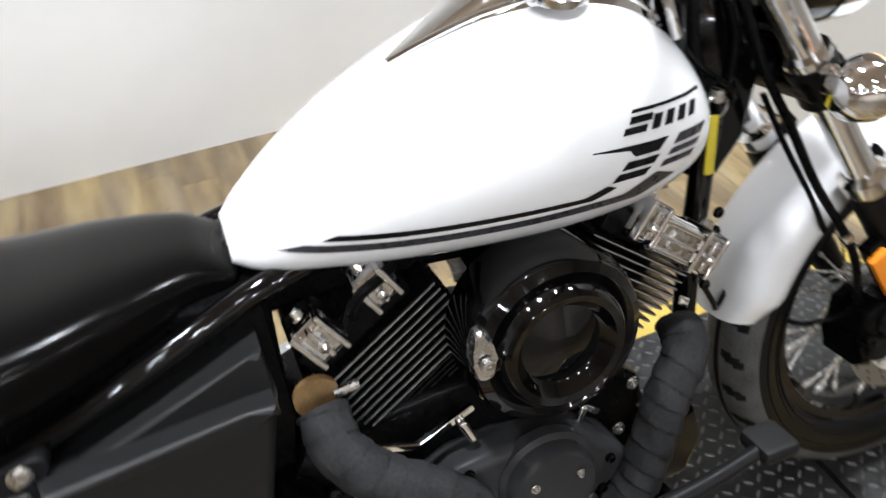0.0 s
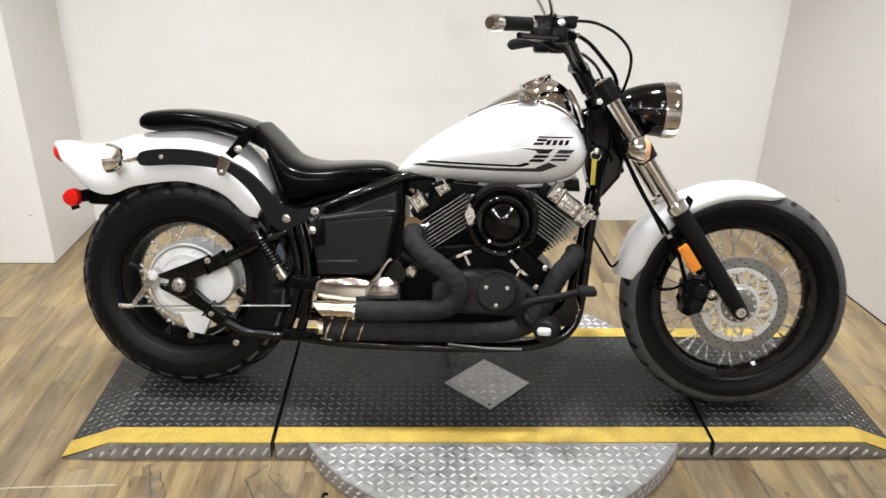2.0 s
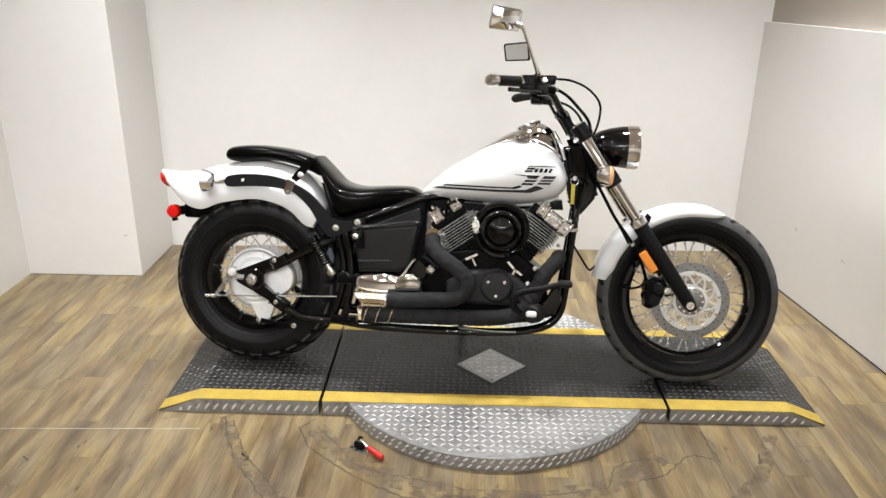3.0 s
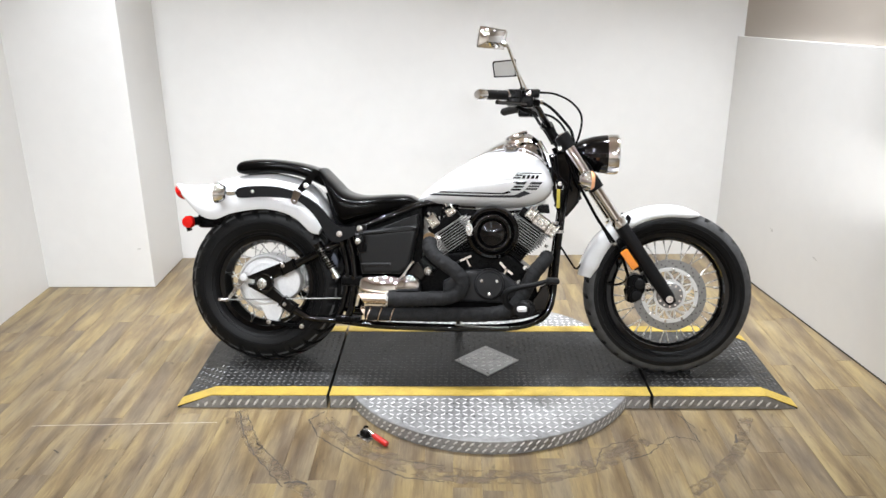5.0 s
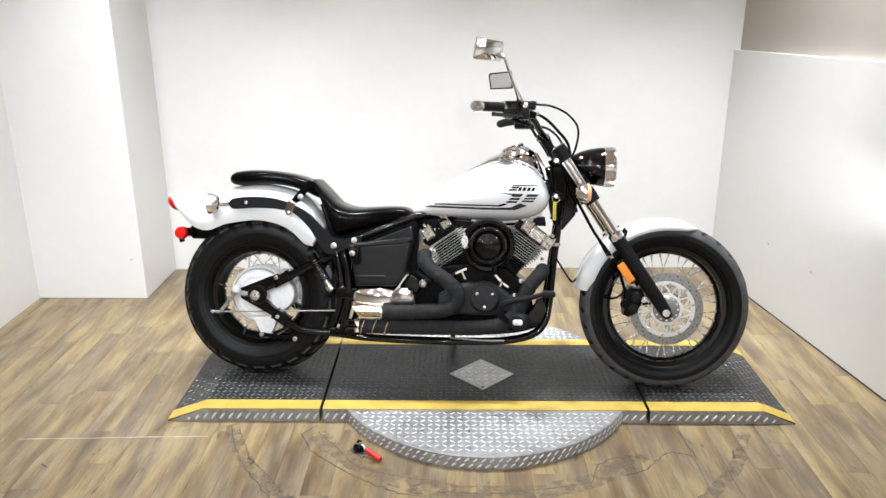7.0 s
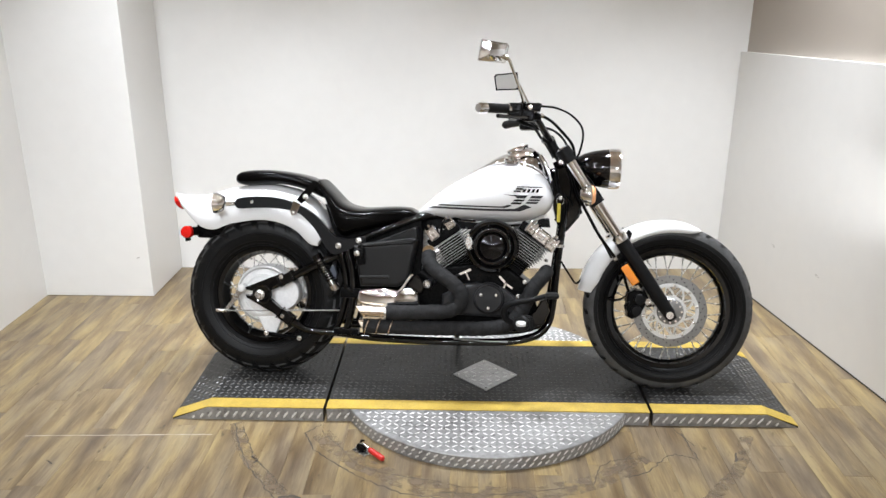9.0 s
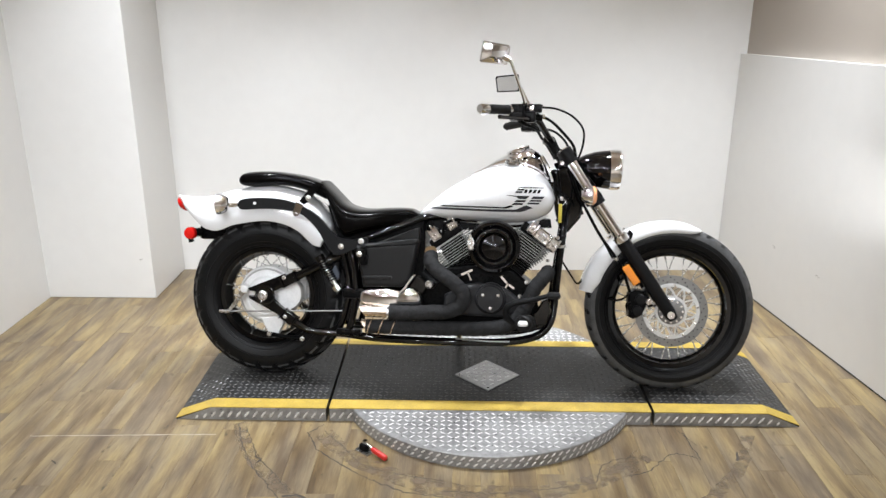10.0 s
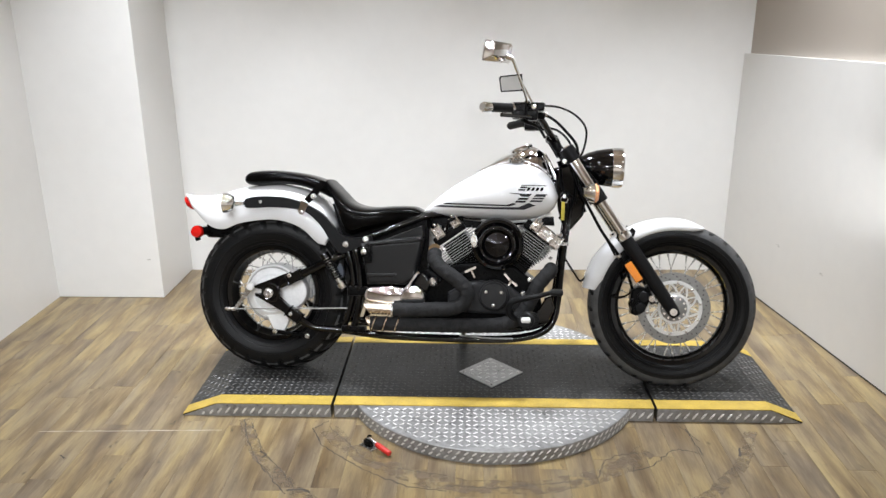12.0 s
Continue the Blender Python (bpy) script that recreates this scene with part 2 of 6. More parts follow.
def curve(points, n=8):
    """Catmull-Rom points through control points."""
    p = [Vector(q) for q in points]
    p = [p[0] * 2 - p[1]] + p + [p[-1] * 2 - p[-2]]
    out = []
    for i in range(1, len(p) - 2):
        a, b, c, d = p[i - 1:i + 3]
        for k in range(n):
            t = k / n
            out.append(0.5 * (2 * b + (c - a) * t + (2 * a - 5 * b + 4 * c - d) * t * t + (3 * b - a - 3 * c + d) * t ** 3))
    return out + [p[-2]]


def interp(x, pts):
    return float(np.interp(x, [p[0] for p in pts], [p[1] for p in pts]))


def smooth_interp(x, pts):
    """Monotone table lookup with eased slopes."""
    xs, ys = [p[0] for p in pts], [p[1] for p in pts]
    if x <= xs[0]:
        return ys[0]
    if x >= xs[-1]:
        return ys[-1]
    i = max(k for k in range(len(xs) - 1) if xs[k] <= x)
    h = xs[i + 1] - xs[i]
    t = (x - xs[i]) / h

    def slope(k):
        if k == 0:
            return (ys[1] - ys[0]) / (xs[1] - xs[0])
        if k == len(xs) - 1:
            return (ys[-1] - ys[-2]) / (xs[-1] - xs[-2])
        return (ys[k + 1] - ys[k - 1]) / (xs[k + 1] - xs[k - 1])
    m0, m1 = slope(i) * h, slope(i + 1) * h
    return (2 * t ** 3 - 3 * t * t + 1) * ys[i] + (t ** 3 - 2 * t * t + t) * m0 + (-2 * t ** 3 + 3 * t * t) * ys[i + 1] + (t ** 3 - t * t) * m1


def add_tube(bm, pts, radius, seg=12, caps=True, mi=0):
    """Sweeps a round section along points; radius is a number or one for each point."""
    pts = [Vector(p) for p in pts]
    rad = radius if isinstance(radius, (list, tuple)) else [radius] * len(pts)
    up, rings = None, []
    for i, p in enumerate(pts):
        d = (pts[min(i + 1, len(pts) - 1)] - pts[max(i - 1, 0)]).normalized()
        if up is None:
            up = d.orthogonal().normalized()
        up = (up - d * up.dot(d)).normalized()
        side = d.cross(up)
        rings.append([bm.verts.new(p + rad[i] * (math.cos(a) * up + math.sin(a) * side)) for a in (2 * math.pi * k / seg for k in range(seg))])
    faces = []
    for a, b in zip(rings, rings[1:]):
        for k in range(seg):
            faces.append(bm.faces.new((a[k], a[(k + 1) % seg], b[(k + 1) % seg], b[k])))
    if caps:
        faces += [bm.faces.new(rings[0][::-1]), bm.faces.new(rings[-1])]
    for f in faces:
        f.material_index = mi
    return bm


def tube(pts, radius, seg=12, n=0):
    if n and isinstance(radius, (list, tuple)):
        radius = [float(v) for v in np.interp(np.linspace(0, 1, (len(pts) - 1) * n + 1), np.linspace(0, 1, len(radius)), radius)]
    return add_tube(bmesh.new(), curve(pts, n) if n else pts, radius, seg)


def add_lathe(bm, profile, centre, axis="Y", seg=48, closed=False, mi=0):
    """Turns a profile of (radius, offset along the axis) round an axis through centre."""
    c = Vector(centre)
    rings = []
    for r, o in profile:
        ring = []
        for k in range(seg):
            a = 2 * math.pi * k / seg
            u, v = r * math.cos(a), r * math.sin(a)
            q = {"X": (o, u, v), "Y": (u, o, v), "Z": (u, v, o)}[axis]
            ring.append(bm.verts.new(c + Vector(q)))
        rings.append(ring)
    pairs = list(zip(rings, rings[1:])) + ([(rings[-1], rings[0])] if closed else [])
    for a, b in pairs:
        for k in range(seg):
            f = bm.faces.new((a[k], a[(k + 1) % seg], b[(k + 1) % seg], b[k]))
            f.material_index = mi
    if not closed:
        for ring, (r, _) in ((rings[0], profile[0]), (rings[-1], profile[-1])):
            if r > 1e-4:
                bm.faces.new(ring).material_index = mi
    bmesh.ops.remove_doubles(bm, verts=bm.verts, dist=1e-6)
    return bm


def lathe(profile, centre, axis="Y", seg=48, closed=False):
    return add_lathe(bmesh.new(), profile, centre, axis, seg, closed)


def add_box(bm, lo, hi, bevel=0.0, segs=2, m=None):
    made = bmesh.ops.create_cube(bm, size=1.0)["verts"]
    lo, hi = Vector(lo), Vector(hi)
    for v in made:
        v.co = Vector((lo[i] + (v.co[i] + 0.5) * (hi[i] - lo[i]) for i in range(3)))
        if m:
            v.co = m @ v.co
    if bevel:
        bmesh.ops.bevel(bm, geom=list({e for v in made for e in v.link_edges}), offset=bevel, segments=segs, profile=0.5, affect="EDGES")
    return bm


def box(lo, hi, bevel=0.0, segs=2, m=None):
    return add_box(bmesh.new(), lo, hi, bevel, segs, m)


def add_plate(bm, outline, y0, y1, bevel=0.0, segs=2, rounding=0):
    """A plate: an outline of (x, z) given a thickness from y0 to y1."""
    pts = [Vector((x, 0, z)) for x, z in outline]
    if rounding:
        loop = pts + [pts[0]]
        pts = curve([*pts[-1:], *loop, pts[1]], rounding)[rounding:-rounding - 1]
    a = [bm.verts.new((p.x, y0, p.z)) for p in pts]
    b = [bm.verts.new((p.x, y1, p.z)) for p in pts]
    f0, f1 = bm.faces.new(a), bm.faces.new(b[::-1])
    for i in range(len(a)):
        j = (i + 1) % len(a)
        bm.faces.new((a[j], a[i], b[i], b[j]))
    if bevel:
        bmesh.ops.bevel(bm, geom=list(f0.edges) + list(f1.edges), offset=bevel, segments=segs, profile=0.5, affect="EDGES")
    return bm


def plate(outline, y0, y1, bevel=0.0, segs=2, rounding=0):
    return add_plate(bmesh.new(), outline, y0, y1, bevel, segs, rounding)


def loft(sections, caps=True, closed=True):
    """A skin over rings of equal length."""
    bm = bmesh.new()
    rings = [[bm.verts.new(p) for p in s] for s in sections]
    n = len(rings[0])
    for a, b in zip(rings, rings[1:]):
        for k in range(n if closed else n - 1):
            bm.faces.new((a[k], a[(k + 1) % n], b[(k + 1) % n], b[k]))
    if caps:
        bm.faces.new(rings[0][::-1])
        bm.faces.new(rings[-1])
    return bm


def bolt(name, at, r, parent, material=None, h=0.006, axis="Y", sign=-1):
    """A socket-headed bolt with a washer."""
    bm = bmesh.new()
    add_lathe(bm, [(r * 1.25, 0), (r * 1.25, sign * h * 0.3)], at, axis, 18)
    add_lathe(bm, [(r, sign * h * 0.3), (r, sign * h * 0.9), (r * 0.8, sign * h), (r * 0.48, sign * h), (r * 0.42, sign * h * 0.5), (0.0001, sign * h * 0.45)], at, axis, 12)
    return part(name, bm, material or STEEL, parent)

# ---- room ----


def wall(name, a, b, thick, z0, z1, material, label):
    """A wall slab along a-b in plan; its thickness lies to the right of the way from a to b."""
    a, b = Vector((*a, 0)), Vector((*b, 0))
    d = (b - a).normalized()
    n = Vector((d.y, -d.x, 0)) * thick
    bm = bmesh.new()
    lo = [bm.verts.new((p.x, p.y, z0)) for p in (a, b, b + n, a + n)]
    hi = [bm.verts.new((p.x, p.y, z1)) for p in (a, b, b + n, a + n)]
    bm.faces.new(lo[::-1]), bm.faces.new(hi)
    for i in range(4):
        j = (i + 1) % 4
        bm.faces.new((lo[i], lo[j], hi[j], hi[i]))
    bmesh.ops.bevel(bm, geom=[e for e in bm.edges if abs(e.verts[0].co.z - e.verts[1].co.z) > 0.1], offset=0.004, segments=2, affect="EDGES")
    return tagged(part(name, bm, material), label, "wall", kind="structure")


BACK_R = (1.402, 1.46)
RIGHT_END = (2.59, -7.0)
PILLAR_X, PILLAR_Y, LEFT_X = -1.75, 0.935, -2.33
wall("wall_north", (-2.6, 1.371), (1.75, 1.4678), -0.15, 0, ROOM_H, WALLMAT, "plain white painted wall behind the motorcycle")
wall("wall_west", (LEFT_X, -0.5), (LEFT_X, PILLAR_Y + 0.3), -0.15, 0, ROOM_H, WALLMAT, "short white painted side wall")
tagged(part("wall_pillar", box((LEFT_X - 0.1, PILLAR_Y, 0), (PILLAR_X, 1.5, ROOM_H), 0.006), WALLMAT), "white painted square pillar in the corner", "pillar", kind="structure")
wall("wall_shop_north", (-4.0, -0.35), (LEFT_X - 0.151, -0.35), -0.15, 0, ROOM_H, SHOPMAT, "plain beige shop wall")
wall("wall_shop_west", (-4.0, -7.15), (-4.0, -0.2), -0.15, 0, ROOM_H, SHOPMAT, "plain beige shop wall")
LEDGE, RISE = 1.255, 0.037
rd = (Vector((*RIGHT_END, 0)) - Vector((*BACK_R, 0))).normalized()
rn = Vector((-rd.y, rd.x, 0))
lower = wall("wall_east_lower", BACK_R, RIGHT_END, -0.16, 0, LEDGE, WALLMAT, "white half-height wall with a flat top ledge")
for v in lower.data.vertices:
    if v.co.z > 0.5:
        v.co.z += RISE * (BACK_R[1] - v.co.y)
up_a, up_b = Vector((*BACK_R, 0)) + rn * 0.035 - rd * 0.2, Vector((*RIGHT_END, 0)) + rn * 0.035
# darker beige here stands in for the dimmer light above the ledge
wall("wall_east_upper", up_a.to_2d(), up_b.to_2d(), -0.12, LEDGE - 0.03, ROOM_H, SHADEWALL, "upper wall set back above the ledge, its dim tan light put into the colour")
wall("wall_south", (RIGHT_END[0] + 0.4, -7.0), (-4.2, -7.0), -0.15, 0, ROOM_H, SHOPMAT, "plain beige wall on the far side of the shop")
tagged(part("ceiling", box((-4.3, -7.2, ROOM_H), (3.1, 1.7, ROOM_H + 0.1)), CEILMAT), "plain tan ceiling", "ceiling", kind="structure")
floor = tagged(part("floor", box((-4.3, -7.2, -0.12), (3.1, 1.7, -0.004)), SHOPFLOOR), "vinyl plank floor in mottled tan wood tones", "floor", kind="structure")

def ceiling_light(x, y):
    t = thing("ceiling_light", "round white ceiling downlight", "ceiling lamp", pose(x, y, ROOM_H), "ceiling lights")
    part("housing", lathe([(0.06, 0.0), (0.06, -0.03), (0.10, -0.06), (0.105, -0.1), (0.095, -0.1), (0.09, -0.07), (0.0001, -0.065)], (0, 0, 0), "Z", 28), LAMPWHITE, t)
    return t


for lx, ly, _, _ in LAMPS:
    ceiling_light(lx, ly)

for at, aim, _ in TRACKS:
    head = thing("track_spot", "small white track spot on the shop ceiling", "spot lamp", look(at, aim), "track spots")
    part("can", lathe([(0.02, 0.13), (0.05, 0.12), (0.058, 0.10), (0.062, 0.004), (0.058, 0.004), (0.054, 0.10), (0.0001, 0.11)], (0, 0, 0), "Z", 24), LAMPWHITE, head)
    part("stem", tube([Vector((0, 0, 0.1)), look(at, aim).inverted() @ Vector((at[0], at[1] - 0.03, ROOM_H))], 0.008, 8), LAMPWHITE, head)

# invented housing and stand for the added side-wall spot
cl = thing("wall_patch_lamp", "added unseen lamp that makes the bright patch on the side wall", "lamp", look(PATCH_AT, PATCH_TO))
part("shade", lathe([(0.02, 0.09), (0.025, 0.06), (0.055, 0.005), (0.057, 0.005), (0.028, 0.062), (0.02, 0.092)], (0, 0, 0), "Z", 28), LAMPWHITE, cl)
part("stand", tube([Vector((0, 0, 0.09)), look(PATCH_AT, PATCH_TO).inverted() @ Vector((PATCH_AT[0] + 0.05, PATCH_AT[1] - 0.1, 0.0))], 0.008, 10), SATIN, cl)

# ---- display platform ----
P = 0.055
Y0, Y1 = -0.29, 0.33
XA, XB, XS = -1.215, 1.185, 0.618
XSL_A, XSL_B = -1.077, 1.062


def top_z(x):
    return interp(x, [(XA, 0.006), (XSL_A, P), (XSL_B, P), (XB, 0.006)])


def add_lozenge(bm, at, along, up, size=0.0115, wide=0.0036, high=0.0028):
    """One raised bar of tread plate."""
    along, up = Vector(along).normalized(), Vector(up).normalized()
    side = up.cross(along)
    at = Vector(at) - up * 0.0006
    base = [bm.verts.new(at + along * a * size + side * b * wide) for a, b in ((-1, 0), (-0.45, -1), (0.45, -1), (1, 0), (0.45, 1), (-0.45, 1))]
    r0, r1 = bm.verts.new(at + up * high - along * size * 0.45), bm.verts.new(at + up * high + along * size * 0.45)
    a, b, c, d, e, f = base
    for face in ((a, b, r0), (b, c, r1, r0), (c, d, r1), (d, e, r1), (e, f, r0, r1), (f, a, r0)):
        bm.faces.new(face)


def tread_field(x0, x1, y0, y1, pitch, zf, keep=None, **kw):
    bm = bmesh.new()
    nx, ny = int((x1 - x0) / pitch), int((y1 - y0) / pitch)
    for i in range(nx):
        for j in range(ny):
            x, y = x0 + (i + 0.5) * (x1 - x0) / nx, y0 + (j + 0.5) * (y1 - y0) / ny
            if keep and not keep(x, y):
                continue
            s = 1 if (i + j) % 2 else -1
            dz = (zf(x + 0.005) - zf(x - 0.005)) / 0.01
            add_lozenge(bm, (x, y, zf(x)), (1, s * 0.75, dz), (-dz, 0, 1), **kw)
    return bm


def in_diamond(x, y, r=0.15):
    return abs(x) + abs(y) < r


def platform_section(name, label, x0, x1, slope):
    """A length of black tread-plate deck with yellow edge bands and bright tread-plate skirts. slope: -1, 0 or 1, the end that ramps down."""
    t = thing(name, label, "platform")
    xs = sorted({x0, x1} | ({XSL_A} if slope < 0 else set()) | ({XSL_B} if slope > 0 else set()))
    bm = bmesh.new()
    prof = [(x0, 0.0)] + [(x, top_z(x)) for x in xs] + [(x1, 0.0)]
    add_plate(bm, prof, Y0, Y1, 0.0)
    part("deck", bm, TREAD, t, "worn black tread-plate deck", smooth=False)
    for y0, y1 in ((Y0 - 0.001, Y0 + 0.066), (Y1 - 0.055, Y1 + 0.001)):
        bm = bmesh.new()
        rows = [[bm.verts.new((x, y, top_z(x) + 0.0015 + h)) for y, h in ((y0, -0.003), (y0, 0), (y1, 0), (y1, -0.003))] for x in xs]
        for a, b in zip(rows, rows[1:]):
            for k in range(3):
                bm.faces.new((a[k], b[k], b[k + 1], a[k + 1]))
        part("edge_band", bm, YELLOW, t, "worn yellow safety band", smooth=False)
        tb = tread_field(x0 + 0.012, x1 - 0.012, y0 + 0.004, y1 - 0.004, 0.024, lambda x: top_z(x) + 0.0015, high=0.0016)
        tagged(part("band_tread", tb, YELLOW, t, smooth=False), kind="stuff")
    tr = tread_field(x0 + 0.008, x1 - 0.008, Y0 + 0.07, Y1 - 0.06, 0.0235, top_z, None if slope else (lambda x, y: not in_diamond(x, y)))
    tagged(part("deck_tread", tr, DECKBAR, t, "raised lozenge tread", smooth=False), kind="stuff")
    bm = bmesh.new()
    sk = [(x0 + 0.002, 0.001)] + [(x, top_z(x) - 0.003) for x in xs if top_z(x) > 0.02] + [(x1 - 0.002, 0.001)]
    if slope < 0:
        sk = [(x0 + 0.004, 0.001)] + sk[1:]
    if slope > 0:
        sk = sk[:-1] + [(x1 - 0.004, 0.001)]
    sk = [(sk[0][0] if slope >= 0 else sk[0][0], 0.001)] + ([(x0 + 0.002, top_z(x0) - 0.003)] if slope >= 0 else []) + [q for q in sk[1:-1] if q[0] > x0 + 0.003 and q[0] < x1 - 0.003] + ([(x1 - 0.002, top_z(x1) - 0.003)] if slope <= 0 else []) + [sk[-1]]
    add_plate(bm, sk, Y0 - 0.003, Y0 + 0.002)
    part("skirt", bm, TREADPLATE, t, "scuffed bright tread-plate skirt", smooth=False)
    bm = bmesh.new()
    n = int((x1 - x0) / 0.031)
    for i in range(n):
        x = x0 + (i + 0.5) * (x1 - x0) / n
        z = min(0.0265, (min(top_z(x - 0.02), top_z(x + 0.02)) - 0.004) / 2)
        if z > 0.007:
            add_lozenge(bm, (x, Y0 - 0.003, z), (0.75, 0, 1), (0, -1, 0), size=0.80 * z, wide=0.0052, high=0.0036)
    if bm.verts:
        tagged(part("skirt_tread", bm, TREADBAR, t, smooth=False), kind="stuff")
    else:
        bm.free()
    return t


platform_section("platform_bed", "black tread-plate platform bed with worn yellow edges", -XS, XS, 0)
platform_section("ramp", "black tread-plate end ramp with yellow edges, under the rear wheel", XA, -XS - 0.011, -1)
platform_section("ramp", "black tread-plate end ramp with yellow edges, under the front wheel", XS + 0.011, XB, 1)

# bright diamond plate let into the deck
dp = thing("diamond_plate", "square bright tread plate set cornerwise on the deck", "plate", pose(0, -0.008, P + 0.001))
bm = bmesh.new()
rim = 0.134
vs = [bm.verts.new((rim * math.cos(a), rim * math.sin(a), z)) for z in (0, 0.004) for a in (0, math.pi / 2, math.pi, 3 * math.pi / 2)]
bm.faces.new(vs[:4][::-1]), bm.faces.new(vs[4:])
for i in range(4):
    j = (i + 1) % 4
    bm.faces.new((vs[i], vs[j], vs[4 + j], vs[4 + i]))
part("plate", bm, BRIGHTPLATE, dp, smooth=False)
tagged(part("plate_tread", tread_field(-0.13, 0.13, -0.13, 0.13, 0.029, lambda x: 0.004, lambda x, y: abs(x) + abs(y) < 0.118, size=0.0145, wide=0.0046, high=0.0028), TREADBAR, dp, smooth=False), kind="stuff")
for q in ((0.112, 0), (-0.112, 0), (0, 0.112), (0, -0.112)):
    part("screw", lathe([(0.006, 0.003), (0.006, 0.005), (0.004, 0.0062)], (*q, 0), "Z", 12), STEEL, dp)

# round turntable under the platform
R = 0.60
tt = thing("turntable", "round bright tread-plate turntable under the platform", "turntable")
part("disc", lathe([(R, 0.001), (R, P - 0.005), (R - 0.003, P - 0.002), (0.0001, P - 0.002)], (0, 0, 0), "Z", 128), TREADPLATE, tt)
tagged(part("disc_tread", tread_field(-R, R, -R, R, 0.027, lambda x: P - 0.002, lambda x, y: x * x + y * y < (R - 0.015) ** 2 and not Y0 - 0.01 < y < Y1 + 0.01, size=0.0140, wide=0.0034, high=0.0022), TREADBAR, tt, smooth=False), kind="stuff")
bm = bmesh.new()
for k in range(128):
    a = 2 * math.pi * k / 128
    if math.sin(a) * R < Y0 or math.sin(a) * R > Y1:
        for j, z in enumerate((0.015, 0.037)):
            aj = a + j * math.pi / 128
            out = Vector((math.cos(aj), math.sin(aj), 0))
            add_lozenge(bm, out * R + Vector((0, 0, z)), Vector((-out.y, out.x, 0.85)), out, size=0.0135, wide=0.0044, high=0.0026)
tagged(part("rim_tread", bm, TREADBAR, tt, smooth=False), kind="stuff")

# toggle clamp beside the turntable
tc = thing("toggle_clamp", "small steel toggle clamp with a red vinyl grip on the floor", "clamp", pose(-0.455, -0.497, 0, 0, 0, -38))
part("base_plate", box((-0.035, -0.02, 0), (0.03, 0.02, 0.006), 0.002), STEEL, tc)
part("bracket", box((-0.02, -0.012, 0.005), (0.012, 0.012, 0.03), 0.004), SATIN, tc)
part("lever", tube([(-0.03, 0, 0.012), (-0.005, 0.004, 0.03), (0.03, 0.002, 0.026), (0.06, 0, 0.02)], 0.005, 10, 5), STEEL, tc)
part("grip", tube([(0.035, 0.001, 0.025), (0.045, 0, 0.0235), (0.1, 0, 0.014), (0.104, 0, 0.0135)], [0.008, 0.0105, 0.0105, 0.007], 14), REDGRIP, tc, "red vinyl grip")
part("jaw", tube([(-0.018, 0.01, 0.02), (-0.028, 0.022, 0.024), (-0.024, 0.034, 0.02)], 0.004, 10, 4), SATIN, tc)

# ---- motorcycle ----
BIKE = Matrix.Translation((-0.105, -0.035, P + 0.006)) @ pose(0, 0, 0, 0, 0, -4.0) @ pose(0, 0, 0, -14, 0, 0)
bike = thing("motorcycle", "white and black cruiser motorcycle leaning on its side stand", "motorcycle", BIKE)
RW, FW = Vector((-0.81, 0, 0.322)), Vector((0.820, 0, 0.322))


def tyre(profile, centre, segs, groove):
    """A tyre with grooves pressed into its tread. groove(angle, y) gives the depth."""
    bm = bmesh.new()
    crown = max(r for r, _ in profile)
    rings = []
    for k in range(segs):
        a = 2 * math.pi * k / segs
        ring = []
        for r, y in profile:
            r2 = r - (groove(a, y) if r > profile[0][0] + 0.06 else 0)
            ring.append(bm.verts.new(centre + Vector((r2 * math.cos(a), y, r2 * math.sin(a)))))
        rings.append(ring)
    for i in range(segs):
        p, q = rings[i], rings[(i + 1) % segs]
        for k in range(len(profile)):
            j = (k + 1) % len(profile)
            f = bm.faces.new((p[k], p[j], q[j], q[k]))
            # ungrooved crown faces get the rubber with the reflected sheen in its colour
            worn = all((v.co - centre).dot(v.co - centre) - (v.co.y - centre.y) ** 2 > (0.885 * crown) ** 2 for v in f.verts)
            f.material_index = int(worn and not any(groove(2 * math.pi * (i + h) / segs, profile[n][1]) for h in (0, 1) for n in (k, j)))
    return bm


def tyre_profile(rim_r, crown_r, half, bead):
    def wall_y(u):
        return -(bead + 0.006 + (half - bead - 0.006) * math.sin(min(1.0, u / 0.46) * math.pi / 2) ** 0.8)
    pts = [(rim_r, -bead)]
    for u, lift in ((0.05, 0), (0.10, 0), (0.108, 0.003), (0.125, 0.003), (0.133, 0), (0.2, 0), (0.207, 0.0018), (0.217, 0.0018), (0.224, 0), (0.33, 0), (0.41, 0), (0.417, 0.002), (0.43, 0.002), (0.437, 0), (0.48, 0)):
        pts.append((rim_r + (crown_r - rim_r) * u, wall_y(u) - lift))
    for a in np.linspace(8, 90, 22):
        ar = radians(a)
        z0 = rim_r + (crown_r - rim_r) * 0.48
        pts.append((z0 + (crown_r - z0) * math.sin(ar) ** 0.95, -half * math.cos(ar) ** 0.85))
    return pts + [(r, -y) for r, y in pts[-2::-1]]


def rear_groove(a, y):
    p = (a / (2 * math.pi) * 26 + abs(y) * 14) % 1
    s = 0.0
    if 0.024 < abs(y) < 0.0862 and p < 0.26:
        s = 0.007
    if abs(abs(y) - 0.066) < 0.006 and p > 0.4:
        s = 0.009
    if abs(abs(y) - 0.022) < 0.004:
        s = 0.005
    return s


def front_groove(a, y):
    p = (a / (2 * math.pi) * 30 - abs(y) * 8) % 1
    return 0.003 if (0.012 < abs(y) < 0.042 and p < 0.14) or abs(y) < 0.003 else 0.0


